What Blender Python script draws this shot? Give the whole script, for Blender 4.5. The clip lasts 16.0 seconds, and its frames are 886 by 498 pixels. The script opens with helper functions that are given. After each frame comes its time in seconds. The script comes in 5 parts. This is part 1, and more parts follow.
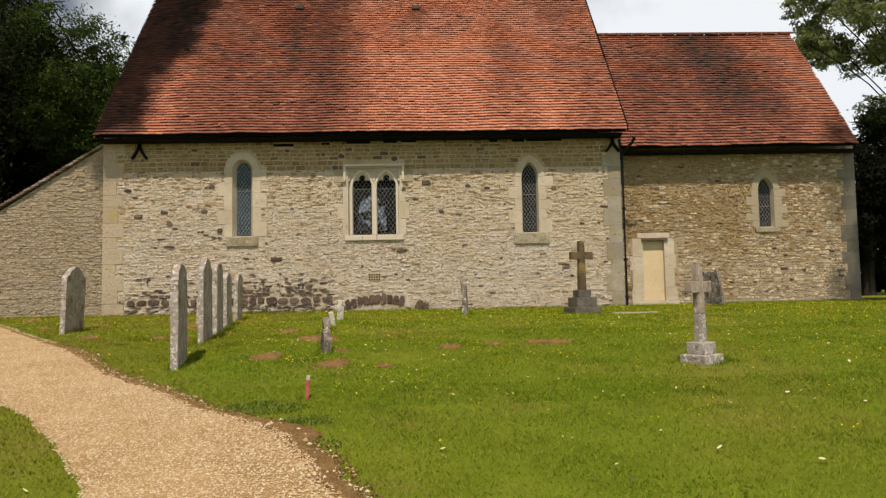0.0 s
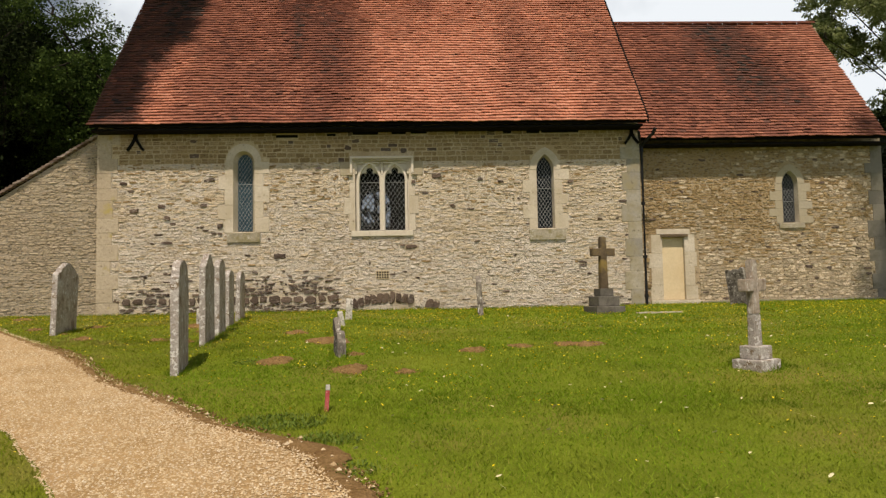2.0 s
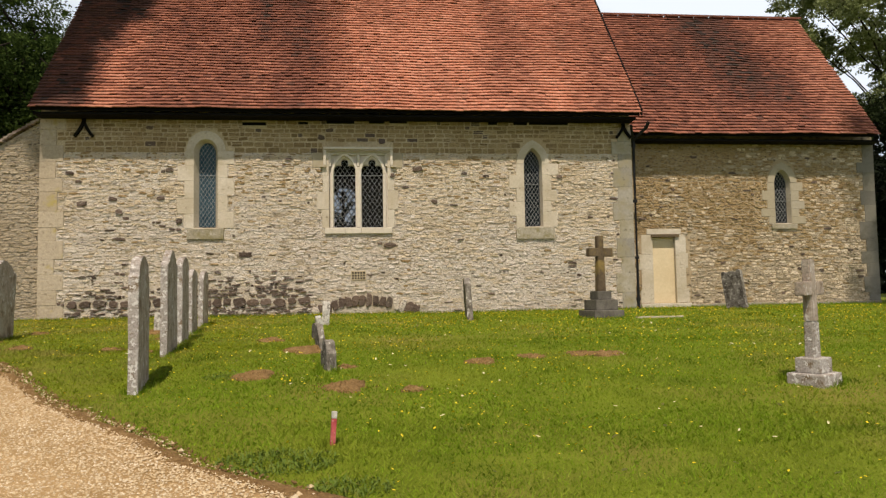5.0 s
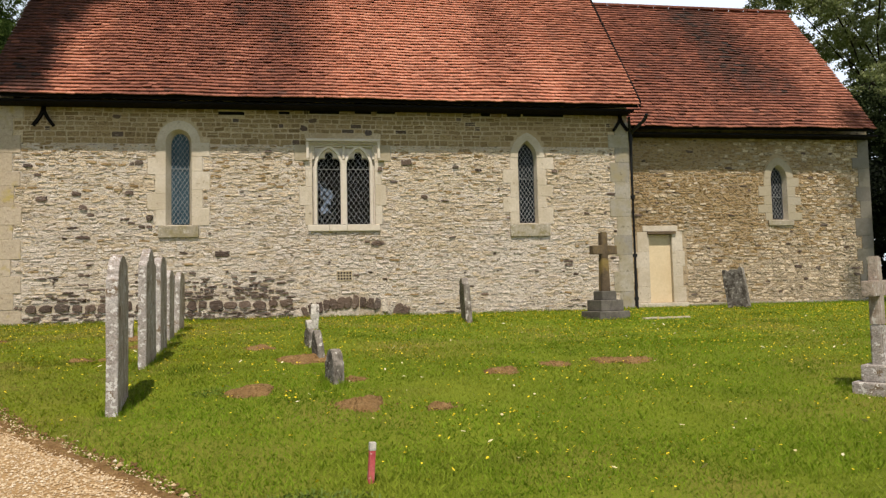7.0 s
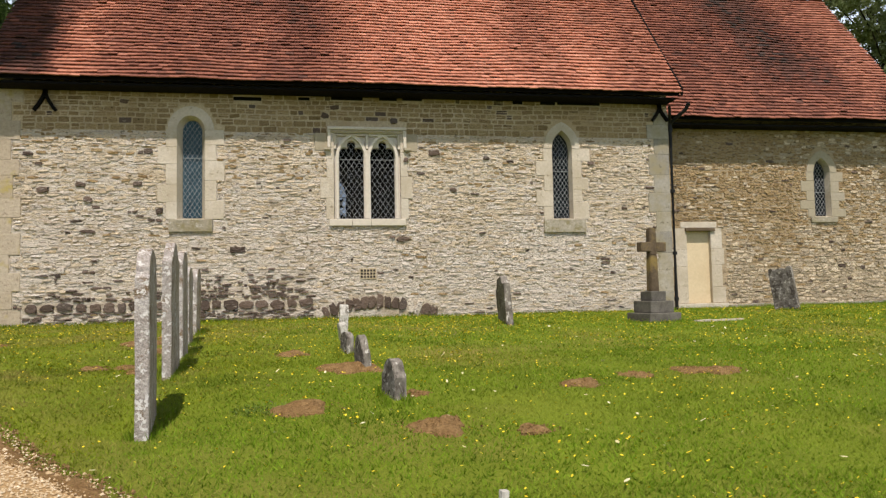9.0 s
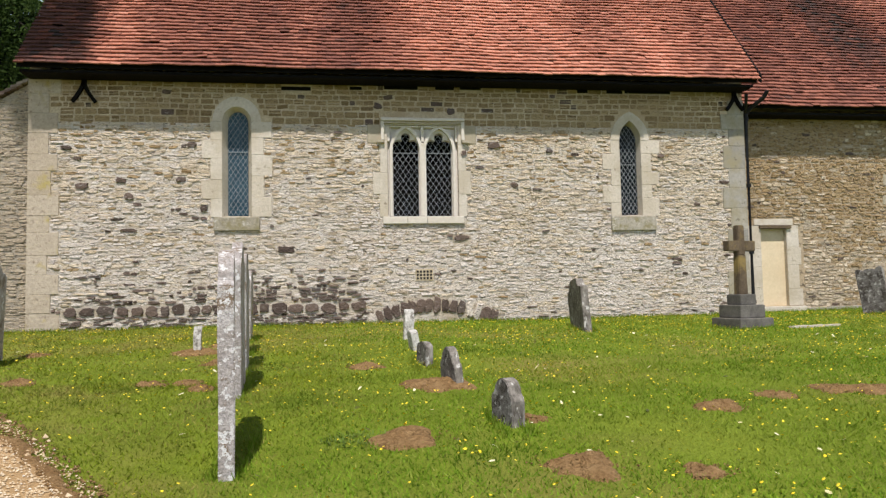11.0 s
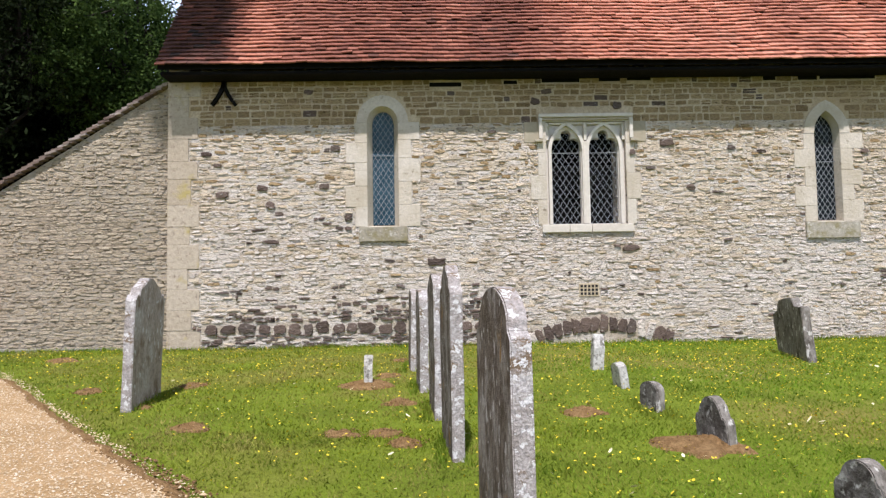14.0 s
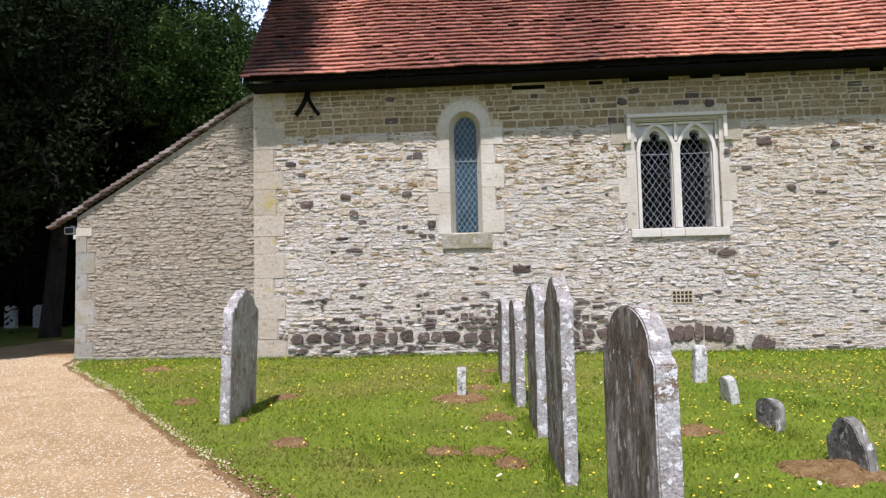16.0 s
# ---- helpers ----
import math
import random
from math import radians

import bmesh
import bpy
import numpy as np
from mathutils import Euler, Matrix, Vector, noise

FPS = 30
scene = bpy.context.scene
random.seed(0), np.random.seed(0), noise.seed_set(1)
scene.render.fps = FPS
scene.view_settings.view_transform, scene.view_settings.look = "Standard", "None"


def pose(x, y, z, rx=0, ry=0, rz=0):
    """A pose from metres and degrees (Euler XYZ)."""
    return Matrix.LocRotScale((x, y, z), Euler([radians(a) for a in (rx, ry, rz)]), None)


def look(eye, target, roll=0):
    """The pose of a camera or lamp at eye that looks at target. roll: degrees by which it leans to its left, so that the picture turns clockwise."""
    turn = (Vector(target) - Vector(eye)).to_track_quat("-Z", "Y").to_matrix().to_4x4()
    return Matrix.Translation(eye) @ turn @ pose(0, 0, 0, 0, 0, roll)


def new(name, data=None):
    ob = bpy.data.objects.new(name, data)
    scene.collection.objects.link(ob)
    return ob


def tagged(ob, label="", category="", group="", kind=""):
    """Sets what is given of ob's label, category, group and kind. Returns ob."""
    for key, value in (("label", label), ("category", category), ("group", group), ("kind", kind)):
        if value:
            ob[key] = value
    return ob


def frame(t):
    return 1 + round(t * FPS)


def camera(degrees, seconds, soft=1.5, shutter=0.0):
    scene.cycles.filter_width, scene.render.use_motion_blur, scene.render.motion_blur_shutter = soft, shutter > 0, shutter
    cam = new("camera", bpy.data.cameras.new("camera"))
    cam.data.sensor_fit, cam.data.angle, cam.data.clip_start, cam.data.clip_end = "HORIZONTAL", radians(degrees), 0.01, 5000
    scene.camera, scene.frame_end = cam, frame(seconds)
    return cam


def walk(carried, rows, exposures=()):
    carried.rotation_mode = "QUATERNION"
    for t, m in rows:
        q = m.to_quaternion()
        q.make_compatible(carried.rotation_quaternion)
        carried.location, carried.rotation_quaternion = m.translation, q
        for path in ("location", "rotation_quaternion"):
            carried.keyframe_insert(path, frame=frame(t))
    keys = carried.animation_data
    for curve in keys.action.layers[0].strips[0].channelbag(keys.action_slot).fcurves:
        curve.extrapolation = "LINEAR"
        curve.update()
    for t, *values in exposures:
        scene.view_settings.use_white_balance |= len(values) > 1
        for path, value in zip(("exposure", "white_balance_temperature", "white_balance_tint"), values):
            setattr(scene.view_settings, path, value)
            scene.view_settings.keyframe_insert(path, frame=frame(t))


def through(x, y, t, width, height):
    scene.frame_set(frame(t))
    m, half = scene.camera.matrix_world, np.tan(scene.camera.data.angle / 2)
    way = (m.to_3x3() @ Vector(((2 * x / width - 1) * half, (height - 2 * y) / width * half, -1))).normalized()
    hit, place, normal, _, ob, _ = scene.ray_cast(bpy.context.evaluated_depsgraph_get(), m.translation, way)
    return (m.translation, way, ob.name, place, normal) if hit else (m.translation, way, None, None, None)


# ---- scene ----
cam = camera(63.4, 16.0, soft=1.35)
METRES, EYE, TILT, LEAN, TURN = 8.0, 1.5, 0.0, 0.0, -1.9
ROWS = [
    (0.0, 0.0, 0.0, 0.0, 0.07, 3.75, 1.11),
    (0.5, -0.0091, 0.0259, -0.0027, -0.0, 3.56, 1.22),
    (1.0, -0.0171, 0.057, -0.0016, 0.01, 3.57, 1.17),
    (1.5, -0.0281, 0.0794, -0.0028, 0.05, 3.69, 1.04),
    (2.0, -0.0466, 0.1041, 0.0015, -0.26, 3.62, 1.08),
    (2.5, -0.0599, 0.1246, 0.0019, -0.85, 3.62, 1.24),
    (3.0, -0.0699, 0.1558, 0.0023, -1.16, 3.47, 1.29),
    (3.5, -0.0745, 0.1806, 0.0019, -1.4, 3.66, 1.29),
    (4.0, -0.0869, 0.2023, 0.0014, -1.95, 3.64, 1.13),
    (6.5, -0.1688, 0.3493, 0.0124, -6.57, 3.76, 1.19),
    (7.0, -0.1829, 0.3744, 0.0115, -6.78, 3.55, 1.3),
    (7.5, -0.1936, 0.4094, 0.0143, -6.81, 3.4, 1.25),
    (8.0, -0.2134, 0.4395, 0.0127, -6.99, 3.63, 1.17),
    (8.5, -0.2377, 0.4683, 0.0198, -7.33, 3.55, 1.15),
    (9.0, -0.2595, 0.5054, 0.0172, -7.37, 3.37, 1.11),
    (11.5, -0.36, 0.6595, 0.0292, -5.33, 3.32, 1.07),
    (12.0, -0.3827, 0.6887, 0.031, -4.96, 3.44, 0.99),
    (12.5, -0.4146, 0.7184, 0.0401, -5.0, 3.47, 0.85),
    (13.0, -0.4425, 0.7495, 0.0431, -4.77, 3.31, 0.99),
    (13.5, -0.4653, 0.7808, 0.0556, -1.31, 3.44, 1.03),
    (14.0, -0.4863, 0.802, 0.0607, 0.89, 3.54, 0.93),
    (14.5, -0.5054, 0.813, 0.0677, 1.2, 3.68, 1.02),
    (15.0, -0.5148, 0.8206, 0.0704, 1.9, 3.71, 1.16),
    (15.5, -0.5217, 0.8255, 0.0711, 4.43, 3.75, 1.19),
    (16.0, -0.5208, 0.8252, 0.0707, 6.3, 3.89, 1.23),
]
EXPOSURES = [(0, -0.24, 7800, 13), (4, -0.18, 7650, 13), (7, -0.05, 7100, 13), (9, 0.03, 6750, 13), (12, 0.22, 6050, 14), (14, 0.31, 5900, 17), (16, 0.32, 5650, 18)]
walk(cam, [(t, pose(0, 0, EYE, TILT, LEAN, TURN) @ pose(METRES * x, METRES * y, METRES * z, 90 + pitch, roll, yaw)) for t, x, y, z, yaw, pitch, roll in ROWS], EXPOSURES)

# ---- light ----
SUN_AZ, SUN_EL = radians(8), radians(60)  # west of south, above the horizon
world = bpy.data.worlds.new("sky")
scene.world = world
world.use_nodes = True
wn, wl = world.node_tree.nodes, world.node_tree.links
wn.clear()
w_out, w_bg, w_sky = wn.new("ShaderNodeOutputWorld"), wn.new("ShaderNodeBackground"), wn.new("ShaderNodeTexSky")
w_sky.sky_type, w_sky.sun_disc = "NISHITA", False
w_sky.sun_elevation, w_sky.sun_rotation = SUN_EL, math.pi + SUN_AZ
w_co, w_no, w_ra, w_mix = wn.new("ShaderNodeTexCoord"), wn.new("ShaderNodeTexNoise"), wn.new("ShaderNodeValToRGB"), wn.new("ShaderNodeMixRGB")
w_no.inputs["Scale"].default_value, w_no.inputs["Detail"].default_value = 2.2, 6
w_ra.color_ramp.elements[0].position, w_ra.color_ramp.elements[1].position = 0.50, 0.66
w_mix.inputs[2].default_value = (15.6, 18.4, 22.0, 1)  # thin bright cloud
wl.new(w_co.outputs["Generated"], w_no.inputs["Vector"])
w_sep, w_low, w_add = wn.new("ShaderNodeSeparateXYZ"), wn.new("ShaderNodeMapRange"), wn.new("ShaderNodeMath")
w_low.inputs["From Min"].default_value, w_low.inputs["From Max"].default_value = 0.0, 0.9
w_low.inputs["To Min"].default_value, w_low.inputs["To Max"].default_value = 0.33, -0.25  # cloud banks thicken towards the horizon
wl.new(w_co.outputs["Generated"], w_sep.inputs["Vector"])
wl.new(w_sep.outputs["Z"], w_low.inputs["Value"])
wl.new(w_no.outputs["Fac"], w_add.inputs[0])
wl.new(w_low.outputs["Result"], w_add.inputs[1])
w_east, w_sum = wn.new("ShaderNodeMath"), wn.new("ShaderNodeMath")
w_east.operation, w_east.inputs[1].default_value = "MULTIPLY", 0.12  # the west is clearer than the east
wl.new(w_sep.outputs["X"], w_east.inputs[0])
wl.new(w_add.outputs["Value"], w_sum.inputs[0])
wl.new(w_east.outputs["Value"], w_sum.inputs[1])
wl.new(w_sum.outputs["Value"], w_ra.inputs["Fac"])
wl.new(w_ra.outputs["Color"], w_mix.inputs[0])
wl.new(w_sky.outputs["Color"], w_mix.inputs[1])
wl.new(w_mix.outputs["Color"], w_bg.inputs["Color"])
wl.new(w_bg.outputs["Background"], w_out.inputs["Surface"])
w_bg.inputs["Strength"].default_value = 0.059

sun = new("sun", bpy.data.lights.new("sun", "SUN"))
sun.data.energy, sun.data.angle, sun.data.color = 5.0, radians(1.0), (1.0, 0.94, 0.85)
sun_way = Vector((-math.sin(SUN_AZ) * math.cos(SUN_EL), -math.cos(SUN_AZ) * math.cos(SUN_EL), math.sin(SUN_EL)))
sun.matrix_world = look(sun_way * 60, (0, 0, 0))


# ---- materials ----
def material(name, colours, scale=3.0, fine=40.0, rough=0.9, bump=0.3, depth=0.02, vary=None, spread=0.0, stain=None, stain_scale=0.7, stain_at=(0.5, 0.65), metal=0.0, spec=0.12, stretch=(1, 1, 1), speck=None, speck_scale=60, speck_at=(0.62, 0.68)):
    """Procedural surface: colours mixed by noise at two scales, piece-by-piece change, stains, specks and fine relief."""
    m = bpy.data.materials.new(name)
    m.use_nodes = True
    n, l = m.node_tree.nodes, m.node_tree.links
    b = n["Principled BSDF"]
    b.inputs["Roughness"].default_value, b.inputs["Metallic"].default_value = rough, metal
    b.inputs["Specular IOR Level"].default_value = spec
    co = n.new("ShaderNodeNewGeometry")
    mp = n.new("ShaderNodeMapping")
    mp.inputs["Scale"].default_value = stretch
    l.new(co.outputs["Position"], mp.inputs["Vector"])

    def tex(s, detail=5.0, rough_=0.6):
        t = n.new("ShaderNodeTexNoise")
        t.inputs["Scale"].default_value, t.inputs["Detail"].default_value, t.inputs["Roughness"].default_value = s, detail, rough_
        l.new(mp.outputs["Vector"], t.inputs["Vector"])
        return t.outputs["Fac"]

    def mixed(f, a, c, kind="MIX"):
        x = n.new("ShaderNodeMixRGB")
        x.blend_type = kind
        for k, v in ((0, f), (1, a), (2, c)):
            if isinstance(v, (float, int)):
                x.inputs[k].default_value = v
            elif isinstance(v, tuple):
                x.inputs[k].default_value = (*v, 1)
            else:
                l.new(v, x.inputs[k])
        return x.outputs["Color"]

    def ramp(f, lo, hi):
        r = n.new("ShaderNodeMapRange")
        r.inputs["From Min"].default_value, r.inputs["From Max"].default_value = lo, hi
        l.new(f, r.inputs["Value"])
        return r.outputs["Result"]

    fine_f, broad_f = tex(fine, 6), tex(scale, 4)
    if vary:
        if vary == "island":
            rnd = co.outputs["Random Per Island"]
        else:
            rnd = n.new("ShaderNodeObjectInfo").outputs["Random"]
        r = n.new("ShaderNodeValToRGB")
        r.color_ramp.interpolation = "LINEAR"
        e = r.color_ramp.elements
        while len(e) < len(colours):
            e.new(0.5)
        for i, c in enumerate(colours):
            e[i].position = i / max(1, len(colours) - 1)
            e[i].color = (*c, 1)
        l.new(rnd, r.inputs["Fac"])
        col = r.outputs["Color"]
        col = mixed(ramp(broad_f, 0.3, 0.75), col, mixed(0.5, col, colours[len(colours) // 2]))
    else:
        col = mixed(ramp(broad_f, 0.35, 0.65), colours[0], colours[1])
        if len(colours) > 2:
            col = mixed(ramp(tex(scale * 0.33, 3), 0.5, 0.68), col, colours[2])
    hsv = n.new("ShaderNodeHueSaturation")
    l.new(ramp(fine_f, 0.2, 0.8), hsv.inputs["Value"])
    rr = hsv.inputs["Value"].links[0].from_node
    rr.inputs["To Min"].default_value, rr.inputs["To Max"].default_value = 1 - 0.35 - spread, 1.3 + spread
    l.new(col, hsv.inputs["Color"])
    col = hsv.outputs["Color"]
    if stain:
        col = mixed(ramp(tex(stain_scale, 6, 0.65), *stain_at), col, stain)
    if speck:
        col = mixed(ramp(tex(speck_scale, 3), *speck_at), col, speck)
    l.new(col, b.inputs["Base Color"])
    if bump:
        bp = n.new("ShaderNodeBump")
        bp.inputs["Strength"].default_value, bp.inputs["Distance"].default_value = bump, depth
        l.new(fine_f, bp.inputs["Height"])
        l.new(bp.outputs["Normal"], b.inputs["Normal"])
    return m


PALE = ((0.57, 0.49, 0.415), (0.63, 0.555, 0.48), (0.68, 0.615, 0.545), (0.64, 0.56, 0.47), (0.56, 0.46, 0.365))
WARM = ((0.55, 0.44, 0.305), (0.62, 0.51, 0.375), (0.67, 0.57, 0.44), (0.58, 0.455, 0.305))
BAND = ((0.19, 0.13, 0.066), (0.30, 0.215, 0.115), (0.37, 0.275, 0.152), (0.25, 0.175, 0.09), (0.41, 0.315, 0.185))
IRON = ((0.062, 0.046, 0.039), (0.105, 0.077, 0.063), (0.16, 0.117, 0.093), (0.098, 0.082, 0.072))
GREYR = ((0.36, 0.29, 0.205), (0.42, 0.345, 0.25), (0.47, 0.395, 0.295), (0.39, 0.315, 0.22))
CHAN = ((0.26, 0.17, 0.083), (0.35, 0.245, 0.125), (0.40, 0.30, 0.172), (0.30, 0.20, 0.098))
TILES = ((0.41, 0.156, 0.098), (0.475, 0.192, 0.123), (0.54, 0.245, 0.168), (0.44, 0.170, 0.109), (0.485, 0.20, 0.132))
WORN = ((0.165, 0.062, 0.044), (0.195, 0.072, 0.050), (0.225, 0.086, 0.060), (0.175, 0.070, 0.052), (0.20, 0.076, 0.054))
DARK_TILES = ((0.040, 0.031, 0.029), (0.058, 0.042, 0.038), (0.078, 0.052, 0.045), (0.048, 0.037, 0.034), (0.062, 0.045, 0.040))


def tile_shades(wear):
    """Tile colours from fresh (0) over worn (0.6) to near black (1)."""
    a, b, u = (TILES, WORN, wear / 0.6) if wear < 0.6 else (WORN, DARK_TILES, (wear - 0.6) / 0.4)
    return tuple(tuple(p + (q - p) * u for p, q in zip(c, d)) for c, d in zip(a, b))


M = {}
for key, cols in (("pale", PALE), ("band", BAND), ("iron", IRON), ("warm", WARM), ("greyr", GREYR), ("chan", CHAN)):
    for v in ("island", "object"):
        M[key + "_" + v] = material("rubble_" + key + "_" + v, cols, 5, 26, 0.95, 0.8, 0.05, v, 0.14, stretch=(1, 1, 3.2), speck=(0.34, 0.305, 0.265) if key == "iron" else tuple(0.34 * c for c in cols[0]), speck_scale=11 if key == "iron" else 13, speck_at=(0.62, 0.69) if key == "iron" else (0.63, 0.69) if key == "band" else (0.575, 0.63))
for v in ("island", "object"):
    for level in range(7):
        M["tile%d_%s" % (level, v)] = material("clay_tile_wear_%d_%s" % (level, v), tile_shades(level / 6), 0.6, 25, 0.85, 0.4, 0.01, v, 0.04, stain=(0.10, 0.055, 0.045) if level < 5 else None, stain_scale=0.9, stain_at=(0.58, 0.86), stretch=(1, 0.4, 0.4))
M["mortar"] = material("lime_mortar", ((0.62, 0.55, 0.46), (0.70, 0.635, 0.55), (0.62, 0.51, 0.37)), 1.5, 30, 0.95, 1.0, 0.05, stain=(0.50, 0.41, 0.30), stain_scale=0.8, stretch=(1, 1, 3.2), speck=(0.20, 0.165, 0.125), speck_scale=9, speck_at=(0.60, 0.66))
M["mortar_band"] = material("buff_mortar", ((0.43, 0.345, 0.225), (0.50, 0.41, 0.28), (0.36, 0.275, 0.165)), 2, 35, 0.95, 0.6, 0.02, stain=(0.38, 0.285, 0.165), stain_scale=1.5)
M["mortar_warm"] = material("brown_mortar", ((0.38, 0.30, 0.20), (0.44, 0.355, 0.245), (0.32, 0.235, 0.14)), 1.5, 35, 0.95, 0.6, 0.02, stretch=(1, 1, 2.6), speck=(0.09, 0.07, 0.05), speck_scale=9, speck_at=(0.56, 0.68))
M["mortar_grey"] = material("grey_mortar", ((0.30, 0.26, 0.20), (0.36, 0.315, 0.25), (0.26, 0.215, 0.155)), 1.5, 35, 0.95, 0.6, 0.02, stretch=(1, 1, 2.6), speck=(0.09, 0.075, 0.06), speck_scale=9, speck_at=(0.56, 0.68))
M["ashlar"] = material("pale_ashlar", ((0.49, 0.43, 0.34), (0.54, 0.48, 0.395), (0.57, 0.52, 0.445)), 4, 22, 0.9, 0.6, 0.02, "object", -0.15, stain=(0.42, 0.36, 0.27), stain_scale=1.9, stain_at=(0.40, 0.68), speck=(0.24, 0.20, 0.145), speck_scale=9, speck_at=(0.62, 0.76))
M["ashlar_grey"] = material("grey_ashlar", ((0.24, 0.225, 0.20), (0.32, 0.30, 0.265), (0.38, 0.345, 0.28)), 4, 18, 0.9, 0.25, 0.01, "object", -0.1, stain=(0.27, 0.235, 0.15), stain_scale=2.6, stain_at=(0.42, 0.66), speck=(0.15, 0.13, 0.09), speck_scale=12, speck_at=(0.60, 0.72))
# chancel end quoins: the tree shade falling there is put into the stone colour
M["ashlar_shaded"] = material("shaded_ashlar", ((0.15, 0.14, 0.12), (0.20, 0.185, 0.16), (0.23, 0.21, 0.17)), 4, 18, 0.9, 0.25, 0.01, "object", -0.2, stain=(0.09, 0.085, 0.06), stain_scale=1.8, stain_at=(0.5, 0.7))
M["sandstone"] = material("yellow_sandstone", ((0.33, 0.285, 0.20), (0.365, 0.32, 0.24), (0.36, 0.325, 0.265)), 4, 18, 0.9, 0.3, 0.01, "object", -0.2, stain=(0.20, 0.18, 0.09), stain_scale=3, stain_at=(0.58, 0.75))
M["quoin"] = material("lichened_quoin", ((0.37, 0.305, 0.222), (0.42, 0.355, 0.27), (0.45, 0.385, 0.30)), 4, 18, 0.9, 0.6, 0.02, "object", -0.1, stain=(0.37, 0.30, 0.12), stain_scale=2.6, stain_at=(0.57, 0.68), speck=(0.25, 0.20, 0.15), speck_scale=14, speck_at=(0.58, 0.7))
M["sill"] = material("lichened_sill", ((0.27, 0.24, 0.18), (0.33, 0.295, 0.23), (0.36, 0.33, 0.27)), 6, 24, 0.9, 0.6, 0.015, "object", 0.0, stain=(0.22, 0.19, 0.10), stain_scale=5, stain_at=(0.48, 0.62), speck=(0.45, 0.42, 0.36), speck_scale=16, speck_at=(0.6, 0.66))
M["plaster"] = material("cream_plaster", ((0.60, 0.485, 0.32), (0.65, 0.54, 0.37)), 2.2, 25, 0.9, 0.12, 0.004, spread=-0.24, stain=(0.54, 0.43, 0.28), stain_scale=2.5, stain_at=(0.5, 0.7))
# timber darkened to near black: the shade under the eaves is in the colour
M["timber"] = material("dark_timber_and_shade", ((0.0025, 0.002, 0.002), (0.005, 0.004, 0.0035)), 6, 40, 0.8, 0.3, 0.01, stretch=(1, 6, 6))
M["iron"] = material("black_paint", ((0.012, 0.012, 0.013), (0.02, 0.02, 0.02)), 6, 50, 0.5, 0.1, 0.003)
M["lead"] = material("lead_cames", ((0.33, 0.34, 0.35), (0.26, 0.27, 0.28)), 9, 60, 0.6, 0.1, 0.002)
M["soil"] = material("bare_soil", ((0.225, 0.13, 0.054), (0.31, 0.195, 0.088)), 10, 40, 1.0, 1.0, 0.05)
M["turf"] = material("turf", ((0.125, 0.165, 0.014), (0.17, 0.22, 0.02), (0.22, 0.20, 0.045)), 1.2, 60, 1.0, 0.8, 0.03)
M["gravel_bed"] = material("gravel_bed", ((0.36, 0.235, 0.11), (0.46, 0.31, 0.16)), 2, 70, 1.0, 0.8, 0.02)
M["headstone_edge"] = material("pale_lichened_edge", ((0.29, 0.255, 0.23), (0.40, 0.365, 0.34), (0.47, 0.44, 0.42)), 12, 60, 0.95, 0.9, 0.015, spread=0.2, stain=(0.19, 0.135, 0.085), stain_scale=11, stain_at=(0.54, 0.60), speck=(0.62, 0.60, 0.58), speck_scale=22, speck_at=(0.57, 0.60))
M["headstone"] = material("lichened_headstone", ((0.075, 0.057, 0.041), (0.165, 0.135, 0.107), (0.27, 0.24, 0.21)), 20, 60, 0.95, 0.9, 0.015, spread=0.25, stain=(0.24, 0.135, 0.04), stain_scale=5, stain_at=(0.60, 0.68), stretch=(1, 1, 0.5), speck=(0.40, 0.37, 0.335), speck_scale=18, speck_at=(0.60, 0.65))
# lightened for faces turned from the sun, lichen besides; also a cross head
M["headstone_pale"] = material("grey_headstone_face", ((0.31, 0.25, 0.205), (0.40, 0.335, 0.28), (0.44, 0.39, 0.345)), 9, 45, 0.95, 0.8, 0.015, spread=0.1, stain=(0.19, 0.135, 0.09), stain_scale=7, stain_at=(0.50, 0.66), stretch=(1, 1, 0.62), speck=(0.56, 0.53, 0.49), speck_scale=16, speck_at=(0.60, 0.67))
M["headstone_dark"] = material("dark_headstone", ((0.10, 0.09, 0.08), (0.19, 0.178, 0.165)), 9, 45, 0.95, 0.8, 0.015, spread=0.15, stain=(0.05, 0.042, 0.036), stain_scale=10, stain_at=(0.5, 0.62), speck=(0.36, 0.35, 0.325), speck_scale=17, speck_at=(0.56, 0.65))
M["headstone_mid"] = material("grey_streaked_headstone", ((0.14, 0.125, 0.105), (0.25, 0.225, 0.195), (0.34, 0.315, 0.28)), 10, 45, 0.95, 0.8, 0.015, spread=0.15, stain=(0.07, 0.06, 0.048), stain_scale=7, stain_at=(0.52, 0.64), stretch=(1, 1, 0.5), speck=(0.48, 0.46, 0.42), speck_scale=17, speck_at=(0.60, 0.66))
M["white_stone"] = material("white_stone", ((0.42, 0.40, 0.36), (0.56, 0.54, 0.50)), 9, 40, 0.9, 0.6, 0.012, spread=0.1, stain=(0.16, 0.145, 0.125), stain_scale=16, stain_at=(0.50, 0.62))
M["cross_stone"] = material("weathered_cross_stone", ((0.085, 0.063, 0.042), (0.135, 0.10, 0.065)), 5, 35, 0.9, 0.5, 0.01, stain=(0.23, 0.165, 0.06), stain_scale=3, stain_at=(0.50, 0.66))
M["granite"] = material("dark_granite_step", ((0.09, 0.083, 0.072), (0.155, 0.142, 0.124)), 5, 60, 0.8, 0.3, 0.006)
M["inside"] = material("interior_plaster", ((0.018, 0.017, 0.015), (0.03, 0.028, 0.024)), 2, 20, 0.9, 0.1)


